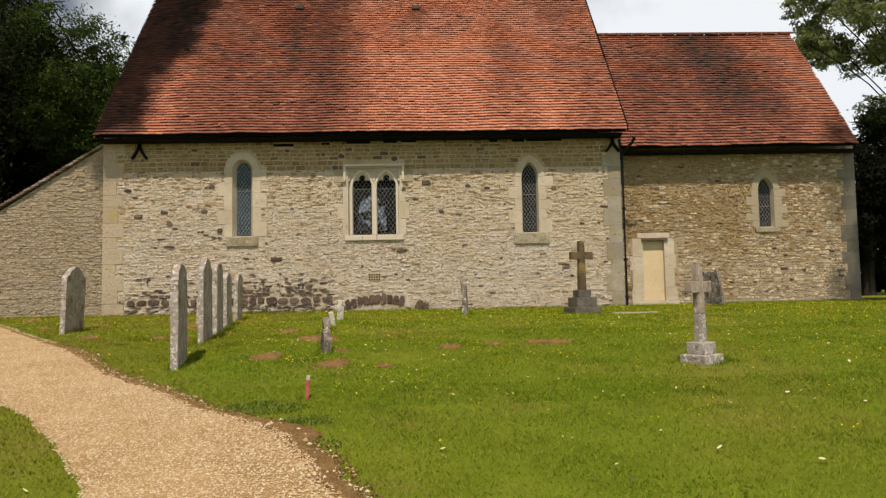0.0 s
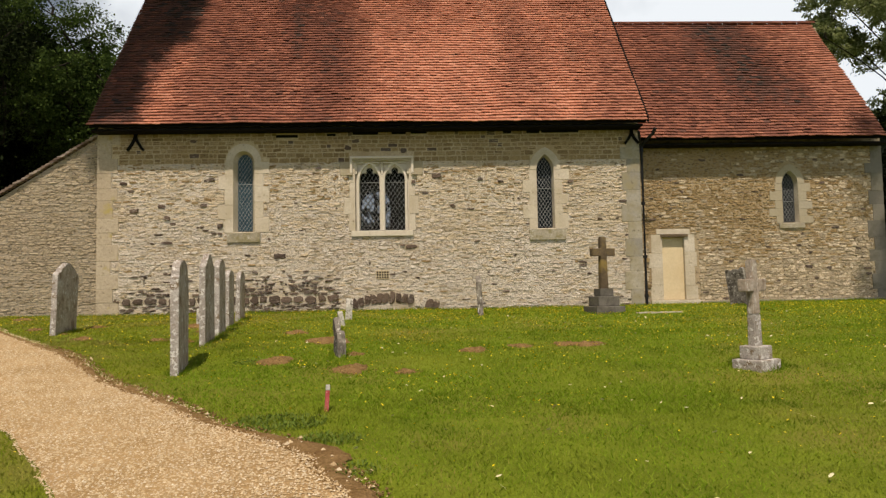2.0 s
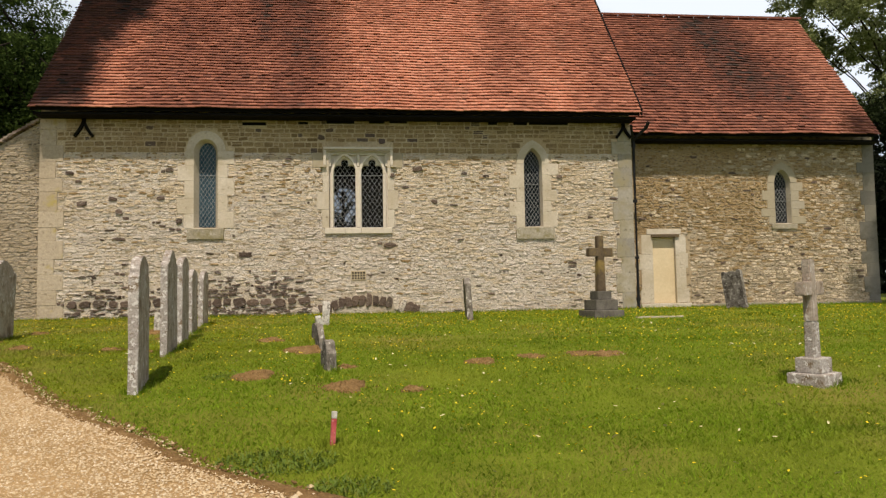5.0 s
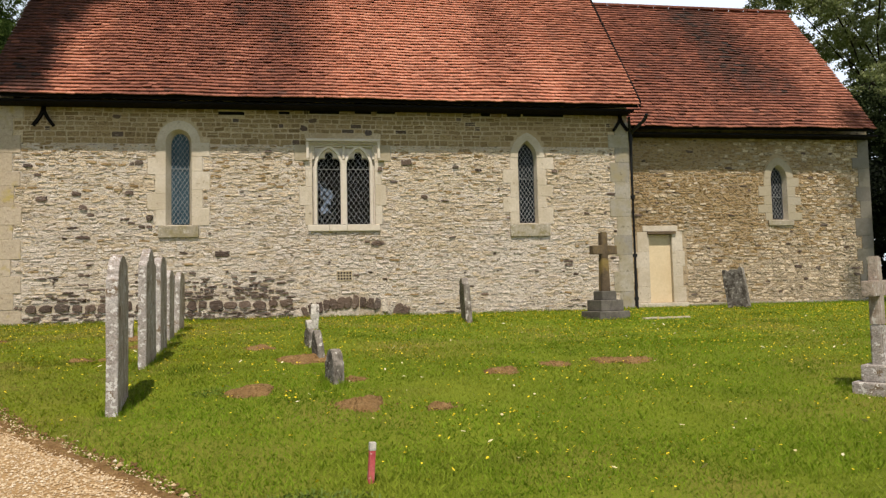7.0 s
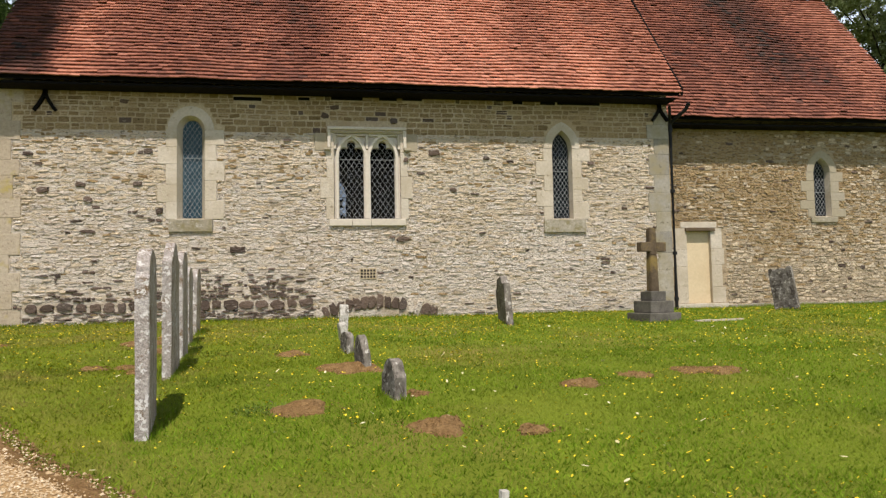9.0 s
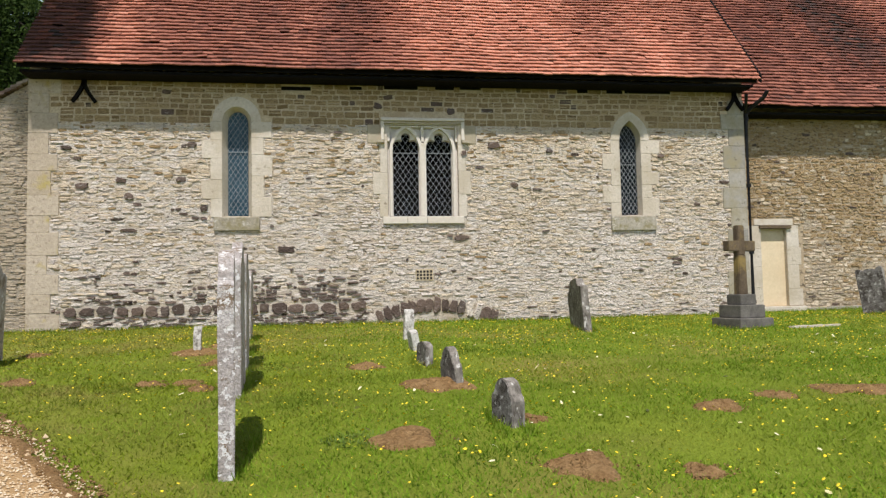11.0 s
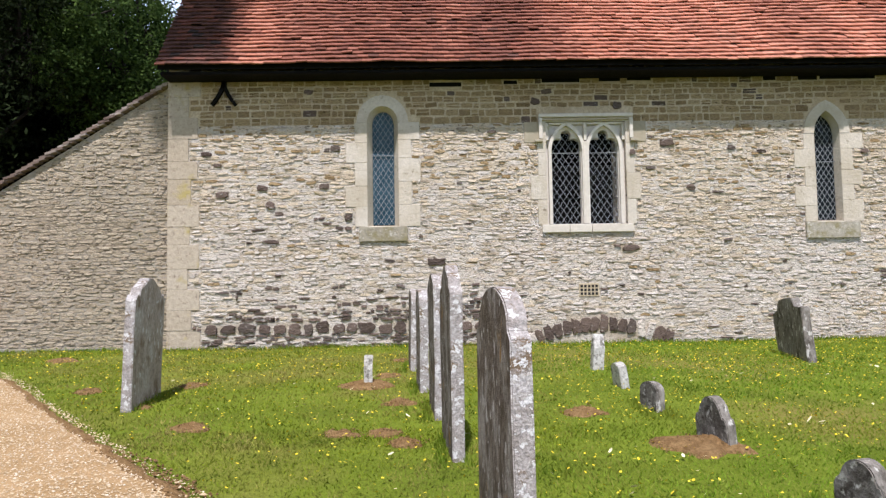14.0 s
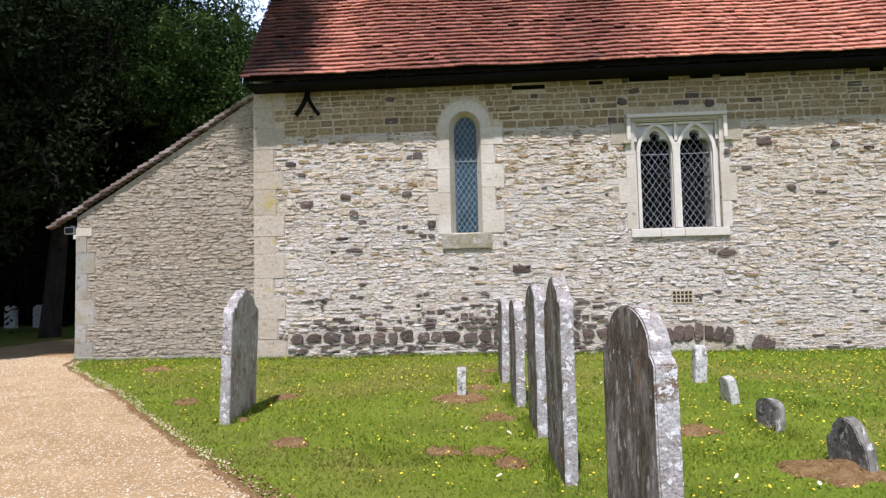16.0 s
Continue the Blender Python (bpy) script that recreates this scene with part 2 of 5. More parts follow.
def glass_material(name, tint, rough):
    m = bpy.data.materials.new(name)
    m.use_nodes = True
    b = m.node_tree.nodes["Principled BSDF"]
    b.inputs["Base Color"].default_value = (*tint, 1)
    b.inputs["Roughness"].default_value = rough
    b.inputs["Transmission Weight"].default_value = 1.0
    b.inputs["IOR"].default_value = 1.12
    b.inputs["Specular IOR Level"].default_value = 0.15
    return m


M["far_glass"] = glass_material("dull_stained_glass", (0.09, 0.10, 0.115), 0.05)
M["glass"] = glass_material("clear_old_glass", (0.9, 0.93, 0.92), 0.03)
# opaque panes, the sky's reflection painted in as a blue-grey base colour
M["sky_blue_glass"] = material("sky_reflection_glass", ((0.02, 0.055, 0.08), (0.045, 0.09, 0.12)), 3, 20, 0.25, 0.15, 0.004)

M["sky_blue_glass"].node_tree.nodes["Principled BSDF"].inputs["Specular IOR Level"].default_value = 0.12


# ---- helpers for building ----
def mesh_of(name, verts, faces, mat, smooth=False):
    me = bpy.data.meshes.new(name)
    me.from_pydata(verts, [], faces)
    me.materials.append(mat)
    if smooth:
        me.polygons.foreach_set("use_smooth", [True] * len(me.polygons))
    me.update()
    return me


def part(name, bm, mat, parent=None, label=""):
    """Links a bmesh as one mesh object, under a thing or a part when one is given."""
    if isinstance(bm, bpy.types.Mesh):
        me = bm
    else:
        me = bpy.data.meshes.new(name)
        bmesh.ops.recalc_face_normals(bm, faces=bm.faces)
        bm.to_mesh(me)
        bm.free()
        me.materials.append(mat)
    ob = new(name, me)
    if parent:
        ob.parent = parent
    if label:
        ob["label"] = label
    return ob


def holder(name, label, category, kind="", group="", at=(0, 0, 0)):
    ob = new(name)
    ob.location = at
    ob.empty_display_size = 0.1
    return tagged(ob, label, category, group, kind)


def prism(bm, outline, y0, y1):
    """Extrudes an outline of (x, z) from y0 to y1."""
    a = [bm.verts.new((x, y0, z)) for x, z in outline]
    b = [bm.verts.new((x, y1, z)) for x, z in outline]
    bm.faces.new(a)
    bm.faces.new(b[::-1])
    for i in range(len(a)):
        j = (i + 1) % len(a)
        bm.faces.new((a[i], b[i], b[j], a[j]))
    return bm


def box(bm, x0, x1, y0, y1, z0, z1, bevel=0.0):
    b = bmesh.new() if bevel else bm
    prism(b, [(x0, z0), (x1, z0), (x1, z1), (x0, z1)], y0, y1)
    if bevel:
        bmesh.ops.bevel(b, geom=b.edges[:], offset=bevel, segments=2, affect="EDGES", profile=0.6)
        tmp = bpy.data.meshes.new("tmp")
        b.to_mesh(tmp)
        b.free()
        bm.from_mesh(tmp)
        bpy.data.meshes.remove(tmp)
    return bm


def block(x0, x1, y0, y1, z0, z1, bevel=0.012):
    return box(bmesh.new(), x0, x1, y0, y1, z0, z1, bevel)


G_Y = [-600, -20, -2, 0, 4, 7.3, 9, 11.5, 14, 16, 18, 24, 900]
G_Z = [-1.2, -1.2, -0.12, 0, 0.27, 0.49, 0.62, 0.81, 0.985, 1.09, 1.16, 1.2, 1.2]


def height(x, y):
    """The ground's height."""
    a = sum(np.interp(y + d, G_Y, G_Z) for d in (-0.8, 0, 0.8)) / 3
    near = 1.0 if abs(x) < 30 and -10 < y < 40 else 0.0
    a -= 0.10 * math.exp(-((x + 3.25) ** 2 + (y - 9.9) ** 2) / 0.9)
    return float(a) + near * 0.03 * noise.noise((x * 0.5, y * 0.5, 3)) + near * 0.01 * noise.noise((x * 2, y * 2, 7))


# path edges: x as a function of y
R_Y = [-9, 0, 3, 4.42, 5.02, 5.86, 6.4, 6.98, 7.42, 8.37, 8.93, 9.44, 10.95, 11.7, 12.76, 14.78, 17.3, 19, 24, 40]
R_X = [2.6, 1.5, 0.3, -0.51, -0.73, -1.07, -1.47, -2.13, -2.46, -3.25, -3.75, -4.1, -5.2, -5.85, -6.78, -8.4, -10.6, -11.3, -11.6, -12]
L_Y = [-9, 0, 3.5, 4.55, 5.25, 5.87, 6.57, 7.46, 9, 11.5, 14, 17, 24, 40]
L_X = [-0.6, -0.9, -1.65, -2.07, -2.5, -2.92, -3.44, -4.25, -5.9, -8.4, -11.0, -13.8, -15.0, -15.5]


def path_right(y):
    return float(np.interp(y, R_Y, R_X)) + 0.05 * noise.noise((y * 2.2, 0, 0)) + 0.06 * noise.noise((y * 6, 1, 0)) + 0.04 * noise.noise((y * 17, 2, 0))


def path_left(y):
    return float(np.interp(y, L_Y, L_X)) + 0.05 * noise.noise((y * 2.0, 5, 0)) + 0.03 * noise.noise((y * 6, 6, 0))


# ---- ground ----
def spaced(lo, hi, step, far_lo, far_hi):
    mid = list(np.arange(lo, hi + step / 2, step))
    left, right, d = [], [], step
    while (left[-1] if left else lo) > far_lo:
        d *= 1.6
        left.append((left[-1] if left else lo) - d)
    d = step
    while (right[-1] if right else hi) < far_hi:
        d *= 1.6
        right.append((right[-1] if right else hi) + d)
    return left[::-1] + mid + right


gx, gy = spaced(-16, 14, 0.2, -500, 500), spaced(0, 20, 0.2, -500, 800)
gv = [(x, y, height(x, y)) for y in gy for x in gx]
nx = len(gx)
gf = [(j * nx + i, j * nx + i + 1, (j + 1) * nx + i + 1, (j + 1) * nx + i) for j in range(len(gy) - 1) for i in range(nx - 1)]
ground = part("ground", mesh_of("ground", gv, gf, M["turf"], True), None)
tagged(ground, "sloping churchyard lawn of short rough grass", "ground", kind="structure")

pv, pf, COLS = [], [], 16
ys = list(np.arange(-8, 2, 0.3)) + list(np.arange(2, 13, 0.05)) + list(np.arange(13, 30, 0.15))
for y in ys:
    a, b = path_left(y), path_right(y)
    for i in range(COLS):
        u = i / (COLS - 1)
        x = a + (b - a) * u
        pv.append((x, y, height(x, y) + 0.012 + 0.03 * math.sin(math.pi * u)))
pf = [(j * COLS + i, j * COLS + i + 1, (j + 1) * COLS + i + 1, (j + 1) * COLS + i) for j in range(len(ys) - 1) for i in range(COLS - 1)]
path = part("path", mesh_of("path", pv, pf, M["gravel_bed"], True), None)
tagged(path, "curving footpath of pale golden gravel through the lawn", "path", kind="structure")

# the strip of bare soil along the path's edge
sv, sf, SC = [], [], 6
for y in ys:
    w = float(np.interp(y, [5, 7, 9.5], [0.13, 0.12, 0.06])) + 0.10 * noise.noise((y * 1.7, 9, 0)) + 0.05 * noise.noise((y * 4, 3, 0)) + 0.02 * noise.noise((y * 6, 9, 0)) + 0.16 * math.exp(-((y - 6.0) / 0.5) ** 2)
    b = path_right(y)
    for i in range(SC):
        x = b - 0.05 + (w + 0.05) * i / (SC - 1)
        sv.append((x, y, height(x, y) + 0.006 + 0.022 * math.sin(math.pi * (i + 0.4) / SC)))
sf = [(j * SC + i, j * SC + i + 1, (j + 1) * SC + i + 1, (j + 1) * SC + i) for j in range(len(ys) - 1) for i in range(SC - 1)]
verge = part("soil_edge", mesh_of("soil_edge", sv, sf, M["soil"], True), None)
tagged(verge, "worn strip of bare brown soil beside the gravel", "soil", kind="structure")

# ---- church: walls ----
W, WC, WA = 18.02, 18.85, 18.12  # faces of the nave, chancel and western lean-to
NX0, NX1, CX1, AX0 = -7.84, 5.16, 11.78, -10.9
BASE = 0.6


def head_curve(cx, half, spring, top, kind, n=12):
    """Points of an arch from left to right."""
    if kind == "round":
        return [(cx - half * math.cos(math.pi * i / n), spring + (top - spring) * math.sin(math.pi * i / n)) for i in range(n + 1)]
    h = top - spring
    r = (h * h + half * half) / (2 * half)
    end = math.asin(min(1.0, h / r))
    left = [(cx - half + r - r * math.cos(end * i / (n // 2)), spring + r * math.sin(end * i / (n // 2))) for i in range(n // 2 + 1)]
    return left + [(2 * cx - x, z) for x, z in left[-2::-1]]


def pierced_wall(x0, x1, z0, z1, y0, y1, openings):
    """A wall with arched openings through it; openings are (sill, arch points) from west to east."""
    bm = bmesh.new()
    at = x0
    for sill, arch in openings:
        xa, xb = arch[0][0], arch[-1][0]
        box(bm, at, xa, y0, y1, z0, z1)
        box(bm, xa, xb, y0, y1, z0, sill)
        prism(bm, [(xb, z1), (xa, z1)] + arch, y0, y1)
        at = xb
    box(bm, at, x1, y0, y1, z0, z1)
    return bm


A1 = head_curve(-4.41, 0.25, 4.76, 5.03, "round")
A2 = [(-1.76, 4.74), (-0.47, 4.74)]
A3 = head_curve(2.84, 0.22, 4.50, 4.87, "point")
A4 = head_curve(9.33, 0.22, 4.20, 4.53, "point")
nave_mesh = pierced_wall(NX0, NX1, BASE, 5.75, W, W + 0.8, [(3.07, A1), (3.06, A2), (3.05, A3)])
bmesh.ops.bisect_plane(nave_mesh, geom=nave_mesh.verts[:] + nave_mesh.edges[:] + nave_mesh.faces[:], plane_co=(0, 0, 4.73), plane_no=(0, 0, 1))
wall_nave = part("wall_nave", nave_mesh, M["mortar"])
wall_nave.data.materials.append(M["mortar_band"])  # the squared courses at the top are pointed in a browner lime
for f in wall_nave.data.polygons:
    f.material_index = 1 if f.center.z > 4.73 else 0
tagged(wall_nave, "nave wall of pale lime-pointed rubble with dark ironstone footing", "wall", kind="structure")
wall_chancel = part("wall_chancel", pierced_wall(NX1 - 0.4, CX1, BASE, 5.65, WC, WC + 0.8, [(1.27, [(5.90, 2.92), (6.55, 2.92)]), (3.17, A4)]), M["mortar_warm"])
tagged(wall_chancel, "chancel wall of brown and grey rubble stone", "wall", kind="structure")
wall_annex = part("wall_annex", prism(bmesh.new(), [(AX0, BASE), (NX0 + 0.02, BASE), (NX0 + 0.02, 5.44), (AX0, 3.53)], WA, WA + 0.6), M["mortar_grey"])
tagged(wall_annex, "sloping end wall of the lean-to, grey coursed rubble", "wall", kind="structure")

# closing walls out of sight
NYB = 26.4
shell = bmesh.new()
RIDGE_Y, RIDGE_Z, EAVE_Y, EAVE_Z = 22.2, 11.48, 17.5, 5.57
for xa in (NX0, NX1 - 0.6):
    vs = [(W + 0.8, BASE), (NYB, BASE), (NYB, 5.6), (RIDGE_Y, 11.2), (W + 0.8, 6.6)]
    lo = [shell.verts.new((xa + 0.01, y, z)) for y, z in vs]
    hi = [shell.verts.new((xa + 0.6, y, z)) for y, z in vs]
    shell.faces.new(lo)
    shell.faces.new(hi[::-1])
    for i in range(len(vs)):
        j = (i + 1) % len(vs)
        shell.faces.new((lo[i], hi[i], hi[j], lo[j]))
wall_gables = part("wall_gables", shell, M["mortar_grey"])
tagged(wall_gables, "plain gable walls closing the nave", "wall", kind="structure")
north = part("wall_north", pierced_wall(NX0, NX1, BASE, 5.7, NYB, NYB + 0.7, [(4.05, head_curve(-1.8, 0.56, 4.9, 5.5, "point"))]), M["inside"])
tagged(north, "far nave wall with a pointed window opening", "wall", kind="structure")
chancel_shell = bmesh.new()
box(chancel_shell, CX1 - 0.7, CX1 - 0.002, WC + 0.8, 24.1, BASE, 5.6)
box(chancel_shell, NX1, CX1 - 0.002, 24.1, 24.8, BASE, 5.6)
prism_pts = [(WC + 0.8, 5.6), (24.8, 5.6), (21.5, 9.3)]
lo = [chancel_shell.verts.new((CX1 - 0.7, y, z)) for y, z in prism_pts]
hi = [chancel_shell.verts.new((CX1 - 0.01, y, z)) for y, z in prism_pts]
chancel_shell.faces.new(lo)
chancel_shell.faces.new(hi[::-1])
for i in range(3):
    chancel_shell.faces.new((lo[i], hi[i], hi[(i + 1) % 3], lo[(i + 1) % 3]))
ce = part("wall_east", chancel_shell, M["mortar_grey"])
tagged(ce, "plain end and rear walls of the chancel", "wall", kind="structure")
an = bmesh.new()
box(an, AX0, AX0 + 0.5, WA + 0.6, 24, BASE, 3.3)
box(an, AX0, NX0, 24, 24.5, BASE, 3.3)
ann = part("wall_west", an, M["mortar_grey"])
tagged(ann, "plain outer walls of the lean-to", "wall", kind="structure")
fl = part("floor", box(bmesh.new(), NX0 + 0.6, NX1 - 0.6, W + 0.8, NYB, 1.0, 1.22), M["inside"])
tagged(fl, "plain stone floor inside the nave", "floor", kind="structure")


# ---- roofs ----
def wave(x, s, amp):
    return amp * (noise.noise((x * 0.35, s * 0.35, 2)) + 0.4 * noise.noise((x * 1.3, s * 1.3, 8)))


def roof_base(name, x0, x1, ey, ez, ry, rz, back_y, back_z, label, thick=0.10):
    bm = bmesh.new()
    prof = [(ey + 0.06, ez + 0.045), (ry, rz - 0.03), (back_y, back_z - 0.03), (back_y, back_z - 0.03 - thick), (ry, rz - 0.03 - thick * 1.5), (ey + 0.06, ez - 0.05)]
    a = [bm.verts.new((x0, y, z)) for y, z in prof]
    b = [bm.verts.new((x1, y, z)) for y, z in prof]
    bm.faces.new((a[0], a[1], a[4], a[5]))
    bm.faces.new((a[1], a[2], a[3], a[4]))
    bm.faces.new((b[0], b[5], b[4], b[1]))
    bm.faces.new((b[1], b[4], b[3], b[2]))
    for i in range(6):
        j = (i + 1) % 6
        bm.faces.new((a[i], a[j], b[j], b[i]))
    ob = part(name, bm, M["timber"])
    return tagged(ob, label, "roof", kind="structure")


def tile_grid(x0, x1, ey, ez, ry, rz, gauge, width, seed, dark=lambda x, s: 0):
    """Plain clay tiles laid in courses up one slope: a list of (is_dark, course, verts) in world metres."""
    rng = random.Random(seed)
    run, rise = ry - ey, rz - ez
    length = math.hypot(run, rise)
    uy, uz = run / length, rise / length
    py, pz = -uz, uy
    out = []
    rows = int(length / gauge)
    for r in range(rows):
        s0 = r * gauge - 0.03
        x = x0 - (width / 2 if r % 2 else 0) + rng.uniform(-0.01, 0.01)
        while x < x1 - 0.02:
            a, b = max(x, x0), min(x + width - 0.004, x1)
            if b - a > 0.03:
                lift = 0.056 + rng.uniform(-0.006, 0.008) + (0.012 if rng.random() < 0.04 else 0)
                slip = rng.uniform(-0.006, 0.006) - (0.02 if rng.random() < 0.02 else 0)
                tilt = rng.uniform(-0.005, 0.005)
                sa, sb = s0 + slip, s0 + slip + gauge * 1.5
                v = []
                for s, h in ((sa, lift), (sb, 0.004)):
                    for xx, tt in ((a, -tilt), (b, tilt)):
                        w = wave(xx, s, 0.05)
                        hh = h + w + tt
                        v.append((xx, ey + uy * s + py * hh, ez + uz * s + pz * hh))
                for xx, tt in ((a, -tilt), (b, tilt)):
                    hh = lift - 0.021 + wave(xx, sa, 0.05) + tt
                    v.append((xx, ey + uy * sa + py * hh, ez + uz * sa + pz * hh))
                out.append((dark((a + b) / 2, s0 + rng.uniform(-0.1, 0.1)), r, v))
            x += width
    return out


TILE_FACES = [(0, 1, 3, 2), (4, 5, 1, 0), (4, 0, 2), (5, 3, 1)]


def lay_tiles(tiles, roof, single_rows, keep):
    joined = {}
    loose = []
    for d, r, v in tiles:
        if r < single_rows and keep((v[0][0] + v[1][0]) / 2) and len(loose) < 300:
            loose.append((d, v))
            continue
        vs, fs = joined.setdefault(d, ([], []))
        k = len(vs)
        vs += v
        fs += [tuple(i + k for i in f) for f in TILE_FACES]
    for d in sorted(joined):
        ob = part("tile_courses", mesh_of("tile_courses", *joined[d], M["tile%d_island" % d]), None, roof, "orange-red clay tiles" if d < 2 else "worn red-brown clay tiles" if d < 5 else "near-black clay tiles")
        ob["kind"] = "stuff"
    return loose


TILE_RNG = random.Random(12)


def step(v, lo, hi):
    u = max(0.0, min(1.0, (v - lo) / (hi - lo)))
    return u * u * (3 - 2 * u)


def wear_level(w):
    return max(0, min(6, int(round(6 * w + TILE_RNG.gauss(0, 0.42)))))


def worn_tiles(x, s):
    """Tone of the chancel's tiles: dull red, a darker diagonal patch, fresher towards the east verge."""
    w = 0.58 + 0.18 * noise.noise((x * 1.1, s * 0.28, 3)) + 0.06 * noise.noise((x * 3.2, s * 0.5, 9))
    w += 0.30 * math.exp(-((x - 9.5 + 0.22 * s) / 0.8) ** 2) * step(s, 0.5, 2.0) - 0.22 * step(x + 0.20 * s, 10.2, 11.0)
    return wear_level(w)


def dark_tiles(x, s):
    """Wear of the nave's tiles: dull in the west but for a fresh tongue near the eaves, orange to the east; the west
    verge also has tree shade painted in.
    """
    edge = -6.9 + 0.14 * s + 0.55 * noise.noise((s * 0.9, 3, 0)) + 0.2 * noise.noise((s * 3, 1, 0))
    w = 0.54 - 0.42 * step(x, -2.4, -0.9) + 0.16 * step(x, 2.6, 4.6)
    w += 0.26 * noise.noise((x * 1.0, s * 0.22, 6)) + 0.08 * noise.noise((x * 3.0, s * 0.4, 2))
    w -= 0.42 * math.exp(-((x - edge - 0.45) / 0.35) ** 2) * (1 - step(s, 2.4, 4.0))
    w += 0.32 * (1 - step(x, edge - 0.3, edge + 0.2))  # tree shade deepened in the colour, along with lichen, towards the west verge
    for vx, low in ((-3.35, 1.8), (0.05, 4.4)):  # run-off below the ventilators
        w += 0.28 * math.exp(-((x - vx) / 0.30) ** 2) * step(s, low, low + 1.2) * (s < 5.9)
    return wear_level(w)


roof_nave = roof_base("roof_nave", NX0 - 0.02, NX1 + 0.06, EAVE_Y, EAVE_Z, RIDGE_Y, RIDGE_Z, 26.9, 5.57, "steep nave roof of weathered red clay tiles")
roof_chancel = roof_base("roof_chancel", NX1 - 0.3, CX1 - 0.18, 18.35, 5.31, 21.5, 9.43, 25.1, 5.0, "lower chancel roof of dull red clay tiles")
LOOSE = [(roof_nave, lay_tiles(tile_grid(NX0 - 0.03, NX1 + 0.07, EAVE_Y, EAVE_Z, RIDGE_Y, RIDGE_Z, 0.112, 0.168, 4, dark_tiles), roof_nave, 5, lambda x: x < 2.2))]
LOOSE.append((roof_chancel, lay_tiles(tile_grid(NX1 + 0.04, CX1 - 0.16, 18.35, 5.31, 21.5, 9.43, 0.112, 0.168, 5, worn_tiles), roof_chancel, 0, lambda x: False)))

# dark strip added for the verge's shade line, where the nave roof stops above the chancel
vb = bmesh.new()
prof = [(EAVE_Y + 0.0, EAVE_Z - 0.06), (RIDGE_Y, RIDGE_Z - 0.06), (RIDGE_Y, RIDGE_Z + 0.075), (EAVE_Y - 0.02, EAVE_Z + 0.085)]
a = [vb.verts.new((NX1 + 0.072, y, z)) for y, z in prof]
b = [vb.verts.new((NX1 + 0.105, y, z)) for y, z in prof]
vb.faces.new(a)
vb.faces.new(b[::-1])
for i in range(4):
    vb.faces.new((a[i], b[i], b[(i + 1) % 4], a[(i + 1) % 4]))
part("verge_board", vb, M["timber"], roof_nave, "dark strip standing in for the verge shade")


# ridge tiles
def ridge(x0, x1, y, z, roof):
    x, first = x0, None
    while x < x1:
        if first is None:
            bm = bmesh.new()
            n = 8
            ring = [(0.13 * math.cos(math.pi * i / n), 0.10 * math.sin(math.pi * i / n)) for i in range(n + 1)]
            a = [bm.verts.new((0, p, q)) for p, q in ring]
            b = [bm.verts.new((0.44, p, q)) for p, q in ring]
            for i in range(n):
                bm.faces.new((a[i], a[i + 1], b[i + 1], b[i]))
            bmesh.ops.solidify(bm, geom=bm.faces[:], thickness=0.018)
            first = part("ridge_tile", bm, M["tile3_object"], roof)
            me = first.data
            ob = first
        else:
            ob = part("ridge_tile", me, None, roof)
        ob.location = (x, y, z - 0.03)
        x += 0.455


ridge(NX0, NX1, RIDGE_Y, RIDGE_Z, roof_nave)
ridge(NX1 + 0.2, CX1 - 0.5, 21.5, 9.43, roof_chancel)

# lean-to roof, seen only by its edge
M["vtile"] = material("lichened_verge_tile", ((0.10, 0.07, 0.058), (0.20, 0.15, 0.125), (0.33, 0.285, 0.25)), 3, 25, 0.9, 0.4, 0.01, "object", 0.05)
an_roof = bmesh.new()
pts = [(-11.30, 3.335), (NX0 + 0.0, 5.455), (NX0 + 0.0, 5.50), (-11.32, 3.375)]
prism(an_roof, pts, WA + 0.05, 24.6)
roof_annex = tagged(part("roof_annex", an_roof, M["timber"]), "lean-to roof of clay tiles falling away from the nave", "roof", kind="structure")
rng = random.Random(8)
sl = math.atan2(5.50 - 3.36, NX0 + 11.34)
n_t = int(4.09 / 0.105)
for k in range(n_t):
    u = k / n_t
    bm = bmesh.new()
    box(bm, -0.025, 0.155, 0, 0.165, -0.016, 0.022)
    bmesh.ops.rotate(bm, verts=bm.verts[:], cent=(0, 0, 0), matrix=Matrix.Rotation(-sl + 0.27 + rng.uniform(-0.06, 0.06), 3, "Y"))
    ob = part("verge_tile", bm, M["vtile"], roof_annex)
    ob.location = (-11.36 + u * (NX0 + 11.36), WA - 0.10 + rng.uniform(-0.015, 0.015), 3.37 + u * 2.12)
body = []
for k in range(n_t):
    for q in range(1, 36):
        body.append((k, q))
bv, bf = [], []
for k, q in body:
    u = k / n_t
    x, z, y = -11.36 + u * (NX0 + 11.36), 3.37 + u * 2.12, WA - 0.10 + q * 0.17
    i = len(bv)
    bv += [(x, y, z + 0.015), (x + 0.14, y, z + 0.085), (x + 0.14, y + 0.165, z + 0.085), (x, y + 0.165, z + 0.015), (x, y, z), (x, y + 0.165, z)]
    bf += [(i, i + 1, i + 2, i + 3), (i + 4, i, i + 3, i + 5)]
ob = part("tile_courses", mesh_of("tile_courses", bv, bf, M["tile6_island"]), None, roof_annex)
ob["kind"] = "stuff"


